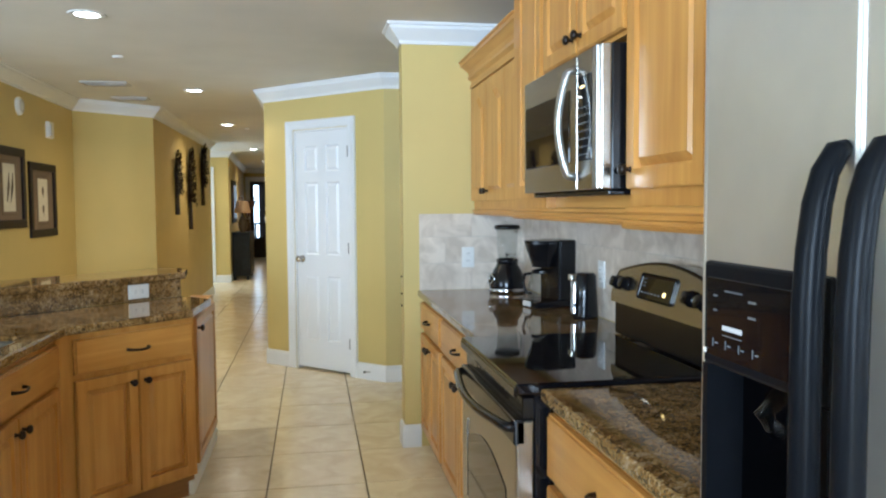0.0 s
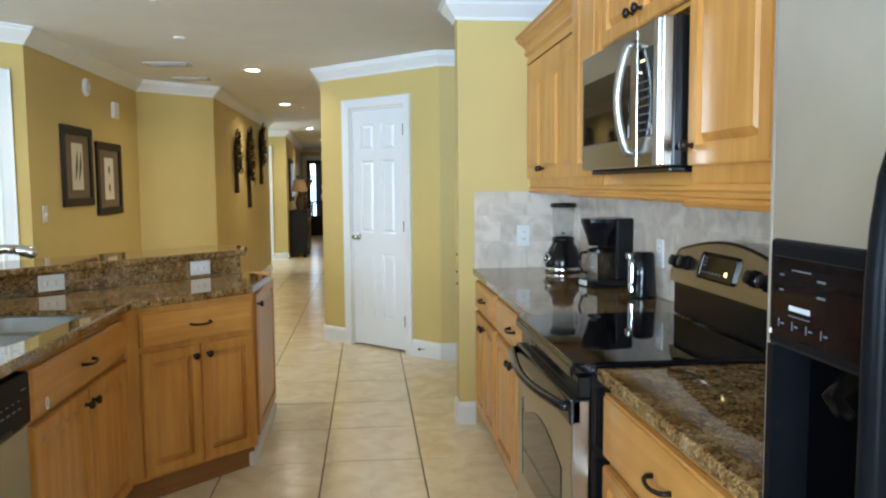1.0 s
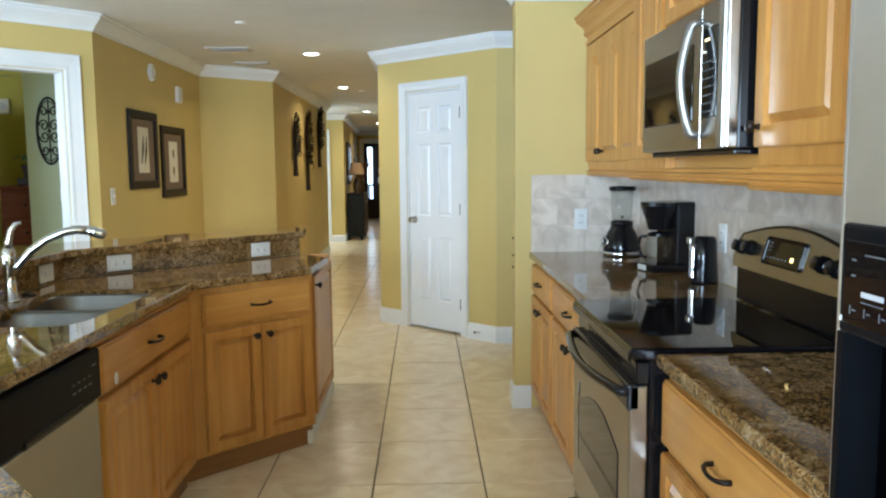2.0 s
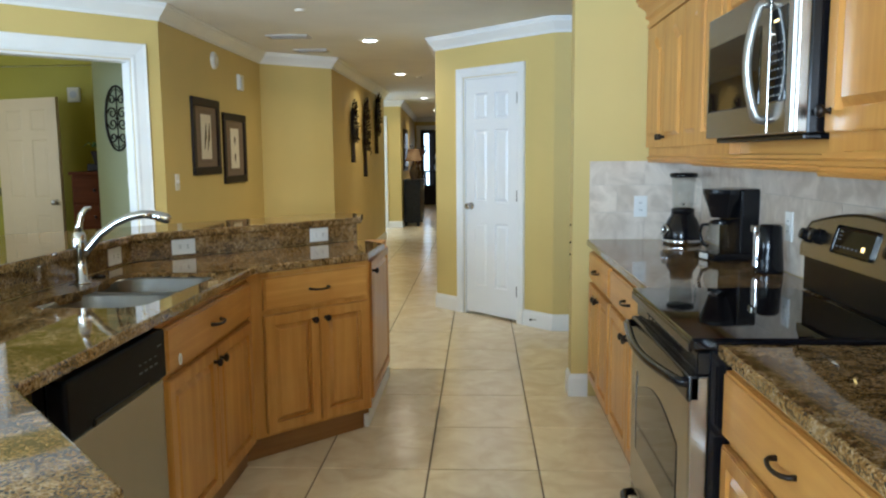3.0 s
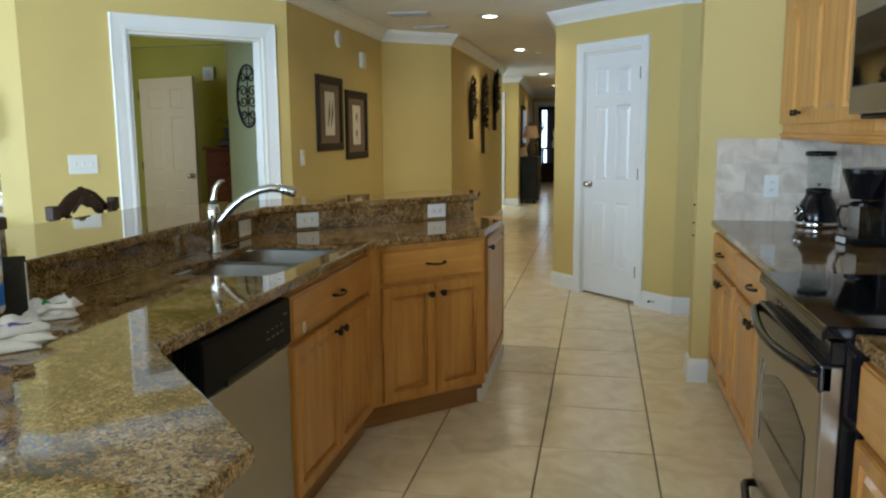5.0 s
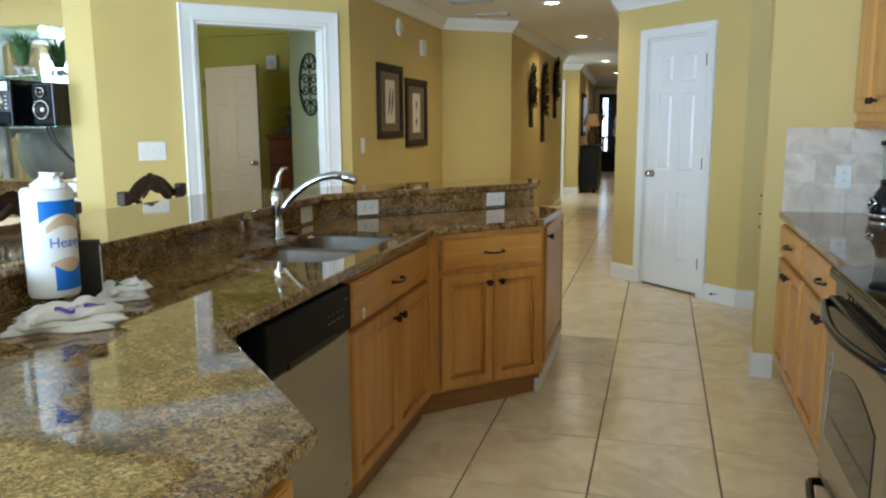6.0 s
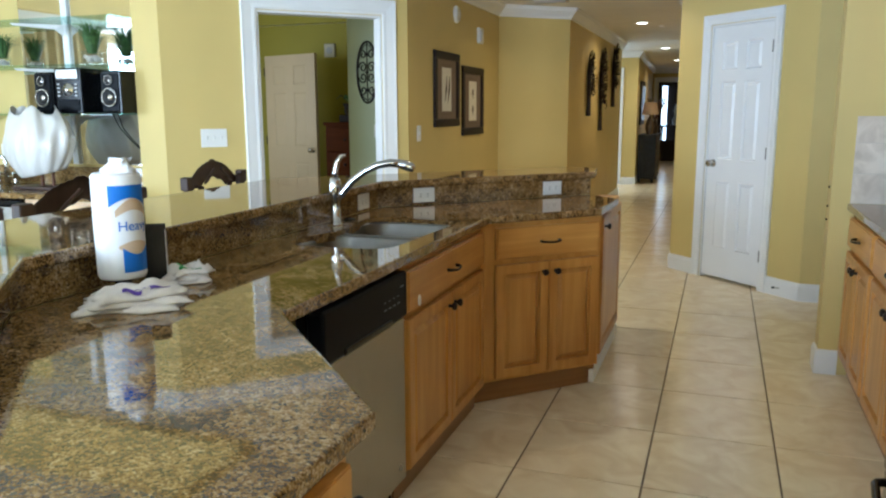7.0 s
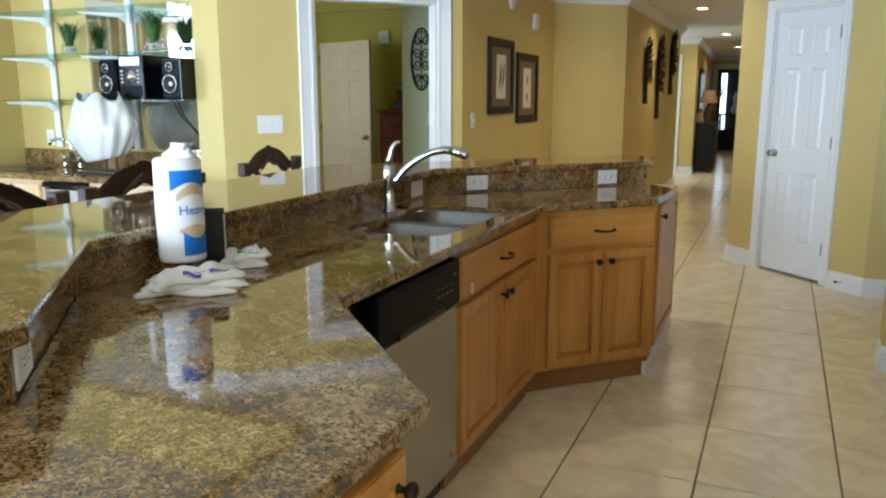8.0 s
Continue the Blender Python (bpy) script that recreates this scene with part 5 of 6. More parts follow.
part("vent_ring", lathe([(0.036, 0.0355), (0.05, 0.0345), (0.05, 0.037), (0.036, 0.037)], 24, pose(0, 0, 0, 90)), GREY, sm, "grey vent ring")
mb = thing("alarm_strobe", PW(7.035, 2.062), "white alarm box high on the wall", "alarm")
part("body", box(-0.065, -0.035, -0.07, 0.065, 0, 0.07, 0.008, 2), PLASTIC, mb)
part("lens", box(-0.05, -0.045, -0.05, -0.02, -0.03, 0.05, 0.005, 2), GREY, mb, "grey strobe lens")
light_switch(PW(5.44, 1.216) @ Matrix.Translation((0, -0.012, 0)), "white single light switch on the ochre wall")
light_switch(bed_at(0.30, 1.215), "white triple light switch on the ochre wall", 3)


def framed_print(m, w, h, label, motif):
    p = thing("framed_print", m, label, "picture", "framed prints")
    fw = 0.062
    for a in ((-w / 2, -h / 2, w / 2, -h / 2 + fw), (-w / 2, h / 2 - fw, w / 2, h / 2), (-w / 2, -h / 2 + fw, -w / 2 + fw, h / 2 - fw), (w / 2 - fw, -h / 2 + fw, w / 2, h / 2 - fw)):
        part("frame_side", box(a[0], -0.028, a[1], a[2], 0, a[3], 0.006, 2), FRAME, p)
    part("mat", box(-w / 2 + fw, -0.010, -h / 2 + fw, w / 2 - fw, -0.002, h / 2 - fw), MATBOARD, p, "taupe mat board")
    part("inner_line", box(-0.14, -0.0115, -0.2, 0.14, -0.010, 0.2), INK, p)
    part("inner_mat", box(-0.135, -0.0125, -0.195, 0.135, -0.011, 0.195), MATBOARD, p)
    part("print", box(-0.115, -0.0145, -0.175, 0.115, -0.012, 0.175), LINEN, p, "cream botanical print")
    if motif == "feather":
        for x, t in ((-0.035, 0.06), (0.04, 0.05)):
            bm = bmesh.new()
            add_tube(bm, [(x - 0.02, -0.0152, -0.11), (x, -0.0152, 0.0), (x + 0.03, -0.0152, 0.11)], [0.002, 0.014, 0.003], 6, 0.05)
            part("feather", bm, INK, p)
    else:
        for z in (0.075, -0.075):
            part("blossom", lathe([(0, 0), (0.03, 0), (0.02, 0.001), (0, 0.001)], 9, Matrix.Translation((0, -0.0146, z)) @ pose(0, 0, 0, 90) @ Matrix.Diagonal((0.8, 1.2, 1, 1))), INK, p)
            part("stem", tube([(0, -0.015, z - 0.02), (0.004, -0.015, z - 0.055)], 0.002, 6), INK, p)
    return p


framed_print(PW(6.09, 1.553), 0.63, 0.60, "dark framed feather print with taupe mat", "feather")
framed_print(PW(6.82, 1.467), 0.645, 0.605, "dark framed shell print with taupe mat", "blossom")


def palm(m, h, label, seed):
    """A sheet-metal palm: bent trunk and a tall brush of fronds, on the wall."""
    rnd = random.Random(seed)
    p = thing("metal_palm", m, label, "wall ornament", "metal palms")
    part("trunk", tube([(0, -0.02, 0), (0.01, -0.022, h * 0.25), (-0.005, -0.022, h * 0.5), (0, -0.02, h * 0.72)], [0.035, 0.026, 0.022, 0.018], 8, 0.5), PALM, p)
    bm = bmesh.new()
    for k in range(84):
        u = k / 84
        z0 = h * (0.36 + 0.56 * u)
        side = -1 if k % 2 else 1
        reach = h * (0.05 + 0.19 * math.sin(math.pi * min(1.0, 0.22 + 0.72 * u)) ** 1.3) * (0.6 + 0.6 * rnd.random())
        rise = h * (-0.03 + 0.12 * u) * (0.6 + rnd.random())
        y = -0.015 - 0.03 * rnd.random()
        a, b, c = Vector((0, y, z0)), Vector((side * reach * 0.6, y - 0.03 - 0.03 * rnd.random(), z0 + rise)), Vector((side * reach, y - 0.04 * rnd.random(), z0 + rise - h * 0.05 * rnd.random()))
        wdt = h * 0.010
        prev = None
        for q, (s0, ww) in enumerate(((a, 0.4), (b, 1.0), (c, 0.08))):
            v1, v2 = bm.verts.new(s0 + Vector((0, 0, ww * wdt))), bm.verts.new(s0 - Vector((0, 0.004, ww * wdt)))
            if prev:
                bm.faces.new((prev[0], v1, v2, prev[1]))
            prev = (v1, v2)
    add_tube(bm, [(0, -0.02, h * 0.6), (0, -0.025, h)], [0.03, 0.004], 6)
    bmesh.ops.solidify(bm, geom=list(bm.faces), thickness=0.003)
    part("fronds", bm, PALM, p, "ragged bronze fronds")
    return p


PH = lambda y, z: pose(-1.565, y, z, 0, 0, 90)
palm(PH(9.45, 1.31), 0.74, "short bronze metal palm tree on the hallway wall", 3)
palm(PH(10.43, 1.11), 1.04, "tall bronze metal palm tree on the hallway wall", 5)
palm(PH(11.62, 1.42), 0.87, "bronze metal palm tree high on the hallway wall", 8)

# ---- far hallway ----
ch = thing("black_chest", pose(-1.17, 15.1, 0, 0, 0, 90), "distressed black chest of drawers with a lamp", "chest")
part("body", box(0, 0, 0.07, 1.0, 0.32, 0.88, 0.006), BLACKPAINT, ch)
part("top", box(-0.02, -0.02, 0.88, 1.02, 0.325, 0.91, 0.006), BLACKPAINT, ch)
for k in range(3):
    for j in range(2):
        d = part("drawer", box(0.03 + j * 0.48, -0.012, 0.11 + k * 0.255, 0.49 + j * 0.48, 0.0, 0.345 + k * 0.255, 0.004), BLACKPAINT, ch)
        part("knob", lathe([(0, 0), (0.014, 0.01), (0.01, 0.025), (0, 0.027)], 10, Matrix.Translation((0.26 + j * 0.48, -0.012, 0.225 + k * 0.255)) @ pose(0, 0, 0, 90)), NICKEL, d)
for x in (0.03, 0.93):
    for y in (0.02, 0.26):
        part("foot", box(x, y, 0, x + 0.05, y + 0.05, 0.07), BLACKPAINT, ch)
tl = thing("table_lamp", pose(-1.31, 15.35, 0.91), "brown ceramic table lamp with tan shade", "lamp")
part("body", lathe([(0, 0), (0.07, 0), (0.06, 0.02), (0.08, 0.08), (0.09, 0.16), (0.06, 0.26), (0.02, 0.32), (0.015, 0.40), (0, 0.40)], 18), CERAMIC, tl, "", None, True)
part("shade", lathe([(0.16, 0.37), (0.11, 0.60), (0.107, 0.60), (0.157, 0.37)], 24), SHADE, tl, "tan tapered shade", None, True)
vs_ = thing("dried_flowers", pose(-1.25, 15.75, 0.91), "dark vase with dried reddish branches", "flowers")
part("vase", lathe([(0, 0), (0.05, 0), (0.07, 0.1), (0.04, 0.2), (0.05, 0.24), (0, 0.24)], 14), CERAMIC, vs_)
rnd = random.Random(4)
bm = bmesh.new()
for k in range(18):
    a, r = rnd.random() * 6.28, 0.10 + 0.14 * rnd.random()
    add_tube(bm, [(0, 0, 0.22), (r * 0.4 * math.cos(a), r * 0.4 * math.sin(a), 0.4), (r * math.cos(a), r * math.sin(a), 0.55 + 0.15 * rnd.random())], [0.004, 0.005, 0.012], 5)
part("branches", bm, REDWOOD, vs_)
framed = thing("hall_picture", pose(-1.543, 15.9, 1.5, 0, 0, 90), "large dark framed picture on the far hall wall", "picture")
part("frame", box(-0.45, -0.04, -0.42, 0.45, 0, 0.42, 0.01), FRAME, framed)
part("canvas", box(-0.36, -0.045, -0.33, 0.36, -0.035, 0.33), REDWOOD, framed, "dark red-brown canvas")
ed = thing("door_end", pose(-1.66, 21.64, 0), "black glazed door at the end of the hallway", "door", kind="structure")
for a in ((0, 0, 0.1, 2.1), (0.74, 0, 0.84, 2.1), (0.1, 1.98, 0.74, 2.1), (0.1, 0, 0.74, 0.55)):
    part("rail", box(a[0], 0, a[1], a[2], 0.04, a[3]), FRAME, ed)
part("pane", box(0.1, 0.015, 0.55, 0.74, 0.025, 1.98), GLASS, ed)
solid("backdrop_end", box(-2.2, 22.4, 0, 0.6, 22.45, 2.4), FRAME, "dark room beyond the end door", "backdrop", kind="structure")
for x0, x1 in ((-1.59, -1.46), (-1.0, -0.88)):
    solid("window_glow", box(x0, 22.3, 0.3, x1, 22.32, 2.0), SKYGLOW, "narrow bright window beyond the end door", "backdrop", kind="structure")
wv = thing("white_vase", pose(-1.2, 22.0, 0.95), "white sculpture beyond the end door", "vase")
part("body", lathe([(0, 0), (0.07, 0), (0.1, 0.12), (0.04, 0.25), (0.07, 0.4), (0.02, 0.55), (0, 0.56)], 14), SHELL, wv)
tb = thing("console_table", pose(-1.2, 22.05, 0), "dark console table beyond the end door", "table")
part("tabletop", box(-0.4, -0.15, 0.9, 0.4, 0.15, 0.95), FRAME, tb)
for x in (-0.36, 0.32):
    for y in (-0.13, 0.09):
        part("leg", box(x, y, 0, x + 0.04, y + 0.04, 0.9), FRAME, tb)
solid("backdrop_hall_door", box(-2.9, 15.6, 0, -1.7, 15.65, 2.3), SKYGLOW, "bright daylit room beyond the side door", "backdrop", kind="structure")

# ---- bedroom beyond the cased opening ----
solid("wall_sage", box(-3.27, 6.5, 0, -2.32, 6.6, H), SAGE, "sage green bedroom partition wall", "wall", kind="structure")
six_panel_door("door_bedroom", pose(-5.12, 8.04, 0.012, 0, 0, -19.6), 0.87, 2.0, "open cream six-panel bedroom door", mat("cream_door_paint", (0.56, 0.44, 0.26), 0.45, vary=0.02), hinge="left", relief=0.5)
light_switch(pose(-2.955, 6.5, 1.2), "white double light switch on the sage wall", 2)


def oval_ornament(m, w, h):
    o = thing("wall_medallion", m, "oval black wrought iron scroll medallion", "wall ornament")
    ring = lambda s, r: tube([(w / 2 * s * math.cos(a), -0.015, h / 2 * s * math.sin(a)) for a in np.linspace(0, 2 * math.pi, 40)], r, 6)
    part("rim", ring(0.97, 0.009), IRON, o)
    part("inner_rim", ring(0.87, 0.004), IRON, o)
    for sx in (-1, 1):
        for sz in (-1, 1):
            for cx, cz, r0, turns in ((0.2, 0.16, 0.17, 1.3), (0.2, 0.56, 0.15, 1.2)):
                pts = []
                for k in range(22):
                    a = 2 * math.pi * turns * k / 21
                    r = r0 * (1 - 0.75 * k / 21)
                    pts.append((sx * (cx * w + r * w * 1.1 * math.cos(a)) , -0.015, sz * (cz * h / 2 + r * h * 0.55 * math.sin(a))))
                part("scroll", tube(pts, 0.006, 6), IRON, o)
    part("centre_bar", tube([(0, -0.015, -h / 2 * 0.95), (0, -0.015, h / 2 * 0.95)], 0.005, 6), IRON, o)
    for z in (-0.28, 0.0, 0.28):
        part("boss", lathe([(0, 0), (0.016, 0.004), (0.012, 0.014), (0, 0.018)], 10, Matrix.Translation((0, -0.015, z * h)) @ pose(0, 0, 0, 90)), IRON, o)
    return o


oval_ornament(pose(-3.068, 6.5, 1.725), 0.21, 0.56)
th = thing("thermostat", pose(-4.54, 8.6, 2.1), "cream wall speaker box on the olive wall", "wall box")
part("body", box(-0.07, -0.04, -0.08, 0.07, 0, 0.08, 0.008, 2), LINEN, th)
part("grille", lathe([(0, 0), (0.04, 0), (0.04, 0.004), (0, 0.004)], 20, Matrix.Translation((0, -0.04, 0)) @ pose(0, 0, 0, 90)), GREY, th)
dz_ = thing("dresser", pose(-4.2, 7.75, 0), "cherry wood chest of drawers in the bedroom", "dresser")
part("body", box(0, 0.02, 0.08, 0.9, 0.5, 1.22, 0.006), CHERRY, dz_)
part("top", box(-0.02, 0, 1.22, 0.92, 0.52, 1.255, 0.006), CHERRY, dz_)
part("plinth", box(0.02, 0.04, 0, 0.88, 0.48, 0.08), CHERRY, dz_)
for k in range(4):
    d = part("drawer", box(0.02, 0.0, 0.11 + k * 0.275, 0.88, 0.02, 0.365 + k * 0.275, 0.006, 2), CHERRY, dz_)
    for x in (0.25, 0.65):
        part("knob", lathe([(0, 0), (0.016, 0.01), (0.01, 0.026), (0, 0.028)], 10, Matrix.Translation((x, 0, 0.24 + k * 0.275)) @ pose(0, 0, 0, 90)), BRONZE, d)
pl = thing("orchid", pose(-3.98, 7.95, 1.255), "potted orchid on a dark stand", "plant")
part("stand", box(-0.1, -0.08, 0, 0.1, 0.08, 0.08, 0.01), FRAME, pl)
part("pot", lathe([(0, 0.08), (0.05, 0.08), (0.08, 0.2), (0.075, 0.21), (0, 0.2)], 16), FRAME, pl)
part("stem", tube([(0, 0, 0.2), (0.02, 0, 0.4), (0.06, 0, 0.55), (0.09, 0, 0.62)], 0.006, 6), FOLIAGE, pl)
bm = bmesh.new()
for k in range(8):
    a = k * 0.8
    add_tube(bm, [(0, 0, 0.2), (0.1 * math.cos(a), 0.1 * math.sin(a), 0.3), (0.17 * math.cos(a), 0.17 * math.sin(a), 0.25)], [0.006, 0.02, 0.003], 6, 0.2)
for k in range(7):
    add_lathe(bm, [(0, 0), (0.02, 0.004), (0, 0.01)], 6, Matrix.Translation((0.02 + 0.012 * k, 0.01 * (-1) ** k, 0.4 + 0.035 * k)) @ pose(0, 0, 0, 60, 40 * k, 0))
part("leaves", bm, FOLIAGE, pl)

# ---- wet bar on the living side ----
WBM = Matrix.Translation((-6.06, 4.20, 0))   # x runs along the wall to the near end, the front faces -y
wb_at = lambda x, z=0.0, y=0.0: WBM @ Matrix.Translation((x, y, z))
solid("wall_wet_bar", box(0.58, 0, 0, 2.52, 0.12, H), PAINT, "ochre yellow wall behind the wet bar", "wall", kind="structure", m=WBM)
solid("wall_wet_bar_side", box(0.56, -0.64, 0, 0.68, -0.001, H), PAINT, "ochre yellow return wall beside the wet bar", "wall", kind="structure", m=WBM)
mr = thing("wall_mirror", wb_at(0.0), "frameless wall mirror behind the glass shelves", "mirror")
part("pane", box(1.43, -0.006, 1.03, 2.50, -0.001, 2.40), MIRROR, mr)
wbc = thing("wet_bar_cabinet", wb_at(0.0), "pale maple wet bar cabinet under a granite top", "cabinet")
part("body", box(0.70, -0.58, 0.1, 1.55, -0.002, 0.852), PINE, wbc)
part("body", box(1.965, -0.58, 0.1, 2.50, -0.002, 0.852), PINE, wbc)
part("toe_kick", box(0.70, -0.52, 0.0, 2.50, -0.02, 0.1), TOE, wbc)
for x0, w in ((0.73, 0.26), (1.0, 0.26), (1.27, 0.26), (1.98, 0.24), (2.23, 0.24)):
    d = part("door", raised_panel(w, 0.54), PINE, wbc, "", Matrix.Translation((x0, -0.581, 0.12)))
    knob(d, w - 0.04, 0.48)
    d = part("drawer_front", slab_front(w, 0.14), PINE, wbc, "", Matrix.Translation((x0, -0.581, 0.69)))
    knob(d, w / 2, 0.07)
solid("worktop", box(0.69, -0.62, 0.855, 2.51, -0.022, 0.891, 0.006, 2), GRANITE, "gold granite top of the wet bar", "worktop", m=WBM)
solid("granite_upstand", box(0.69, -0.021, 0.892, 2.51, -0.0065, 1.012, 0.002), GRANITE, "granite upstand at the wet bar wall", "upstand", m=WBM)
mf = thing("mini_fridge", wb_at(1.565), "stainless undercounter mini refrigerator", "refrigerator")
part("body", box(0.0, -0.55, 0.02, 0.39, -0.05, 0.846), BLACK, mf)
part("door", box(0.008, -0.6, 0.1, 0.34, -0.55, 0.80, 0.006, 2), STEEL, mf, "stainless door")
part("door_grip", box(0.343, -0.615, 0.1, 0.382, -0.55, 0.80, 0.006, 2), BLACK, mf, "black door grip")
part("top_trim", box(0.0, -0.61, 0.81, 0.39, -0.55, 0.844, 0.004), BLACK, mf, "black top trim")
bs = thing("bar_sink", wb_at(1.1, 0.8915, -0.32), "small round stainless bar sink", "sink")
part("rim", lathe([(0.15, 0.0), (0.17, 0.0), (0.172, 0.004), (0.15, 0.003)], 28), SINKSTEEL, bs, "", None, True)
# no hollow is cut; the basin's shade is a flat black disc
part("basin", lathe([(0, 0.0005), (0.15, 0.0005), (0.15, 0.002), (0, 0.001)], 28), BLACK, bs, "flat black disc standing for the shaded basin")
bf = thing("bar_faucet", wb_at(1.33, 0.891, -0.14), "small chrome two-handle bar faucet", "faucet")
part("spout", tube([(0, 0, 0), (0, 0, 0.15), (-0.01, -0.01, 0.185), (-0.04, -0.03, 0.205), (-0.08, -0.05, 0.21), (-0.12, -0.07, 0.195), (-0.13, -0.075, 0.165)], [0.022, 0.014, 0.011, 0.010, 0.010, 0.011, 0.013], 10), CHROME, bf, "", None, True)
for x in (-0.075, 0.075):
    part("handle", lathe([(0, 0), (0.024, 0), (0.014, 0.02), (0.012, 0.06), (0.028, 0.07), (0.028, 0.08), (0, 0.085)], 14, Matrix.Translation((x, 0, 0))), CHROME, bf, "", None, True)
part("bridge", tube([(-0.075, 0, 0.05), (0.075, 0, 0.05)], 0.01, 8), CHROME, bf)
outlet(wb_at(0.965, 1.095), "white outlet plate above the wet bar")
outlet(wb_at(1.18, 1.10), "white switch plate above the wet bar")
for x in (1.075, 1.845):
    sd = thing("shelf_standard", wb_at(x), "white metal shelf standard with brackets", "shelf bracket", "shelf standards")
    part("upright", box(-0.026, -0.026, 1.03, 0.026, -0.008, 2.4, 0.004, 2), WHITE, sd)
    for z in (1.365, 1.675, 1.965):
        bm = bmesh.new()
        for k in (-1, 1):
            vs = [bm.verts.new(q_) for q_ in ((k * 0.006, -0.027, z - 0.085), (k * 0.05, -0.06, z - 0.035), (k * 0.22, -0.24, z - 0.018), (k * 0.22, -0.26, z - 0.004), (k * 0.006, -0.032, z - 0.004))]
            bm.faces.new(vs)
        bmesh.ops.solidify(bm, geom=list(bm.faces), thickness=0.012)
        part("bracket", bm, WHITE, sd)
for z in (1.365, 1.675, 1.965):
    g = thing("glass_shelf", wb_at(0.0), "clear glass wall shelf with green edge", "shelf", "glass shelves")
    part("pane", box(0.80, -0.30, z, 2.49, -0.03, z + 0.01, 0.001), PALEGLASS, g)


def grass_pot(m, label, seed, s=1.0):
    p = thing("grass_plant", m, label, "plant", "shelf plants")
    part("pot", lathe([(0, 0), (0.055 * s, 0), (0.062 * s, 0.01 * s), (0.062 * s, 0.085 * s), (0.059 * s, 0.085 * s), (0.058 * s, 0.012 * s), (0, 0.01 * s)], 18), GLASS, p, "clear glass pot", None, True)
    rnd = random.Random(seed)
    bm = bmesh.new()
    for k in range(26):
        a, r = rnd.random() * 6.283, 0.046 * s * rnd.random() ** 0.5
        bmesh.ops.create_icosphere(bm, subdivisions=1, radius=(0.009 + 0.006 * rnd.random()) * s, matrix=Matrix.Translation((r * math.cos(a), r * math.sin(a), (0.022 + 0.03 * rnd.random()) * s)))
    tagged(part("pebbles", bm, SHELL, p, "white pebbles"), kind="stuff")
    bm = bmesh.new()
    for k in range(110):
        a, r, hh = rnd.random() * 6.283, (0.06 + 0.1 * rnd.random()) * s, (0.12 + 0.10 * rnd.random()) * s
        b = Vector((0.035 * s * rnd.random() * math.cos(a), 0.035 * s * rnd.random() * math.sin(a), 0.07 * s))
        c = b + Vector((r * 0.35 * math.cos(a), r * 0.35 * math.sin(a), hh * 0.75))
        d = b + Vector((r * math.cos(a), r * math.sin(a), hh))
        w = Vector((-math.sin(a), math.cos(a), 0)) * 0.004 * s
        v = [bm.verts.new(q) for q in (b - w, b + w, c + w, c - w)]
        t = bm.verts.new(d)
        bm.faces.new(v)
        bm.faces.new((v[3], v[2], t))
    part("foliage", bm, FOLIAGE, p, "dense green grass blades")
    return p


grass_pot(wb_at(1.40, 1.686, -0.14), "green grass plant in a clear glass pot", 2, 0.85)
grass_pot(wb_at(2.19, 1.686, -0.16), "green grass plant in a clear glass pot on glass", 6, 1.0)


def hifi_speaker(m, label):
    """A tall black speaker with a large and a small ringed cone on a sculpted front."""
    sp_k = thing("stereo_speaker", m, label, "stereo", "hi-fi set")
    part("case", box(0, -0.22, 0, 0.15, 0, 0.265, 0.012, 2), BLACK, sp_k)
    part("baffle", box(0.008, -0.232, 0.01, 0.142, -0.219, 0.25, 0.008, 2), MATTE, sp_k, "satin black front")
    for zc, r in ((0.10, 0.058), (0.205, 0.03)):
        cone = part("cone", lathe([(r, 0), (r, 0.010), (r * 0.86, 0.013), (r * 0.80, 0.006), (r * 0.36, -0.004), (r * 0.34, 0.0)], 24, Matrix.Translation((0.075, -0.232, zc)) @ pose(0, 0, 0, 90)), IRON, sp_k, "dark ringed cone", None, True)
        part("trim_ring", lathe([(r * 0.97, 0.009), (r * 1.03, 0.013), (r * 0.9, 0.015), (r * 0.88, 0.012)], 24, Matrix.Translation((0.075, -0.232, zc)) @ pose(0, 0, 0, 90)), NICKEL, cone, "silver ring", None, True)
        part("dust_cap", lathe([(0, 0.012), (r * 0.3, 0.008), (r * 0.36, 0.0)], 18, Matrix.Translation((0.075, -0.232, zc)) @ pose(0, 0, 0, 90)), NICKEL, cone, "silver dust cap", None, True)
    return sp_k


hifi_speaker(wb_at(1.80, 1.376, -0.05), "black hi-fi speaker with silver-ringed cones on a glass shelf")
hifi_speaker(wb_at(2.345, 1.376, -0.05), "black hi-fi speaker at the shelf's near end")
sr = thing("stereo", wb_at(1.985, 1.376, -0.05), "black compact stereo with a round silver dial", "stereo", "hi-fi set")
part("case", box(0, -0.235, 0, 0.215, 0.03, 0.285, 0.008, 2), BLACK, sr)
part("top_display", box(0.02, -0.246, 0.215, 0.195, -0.234, 0.278, 0.006, 2), SATIN, sr, "silver display panel")
part("tray_panel", box(0.02, -0.243, 0.015, 0.195, -0.234, 0.09, 0.006, 2), MATTE, sr, "black tray front")
part("dial", lathe([(0, 0.022), (0.022, 0.02), (0.026, 0.008), (0.040, 0.006), (0.043, 0)], 28, Matrix.Translation((0.105, -0.235, 0.15)) @ pose(0, 0, 0, 90)), CHROME, sr, "round silver dial", None, True)
for j in range(4):
    for x in (0.03, 0.17):
        part("button", box(x - 0.009, -0.24, 0.108 + j * 0.024, x + 0.009, -0.234, 0.118 + j * 0.024, 0.002), GREY, sr)
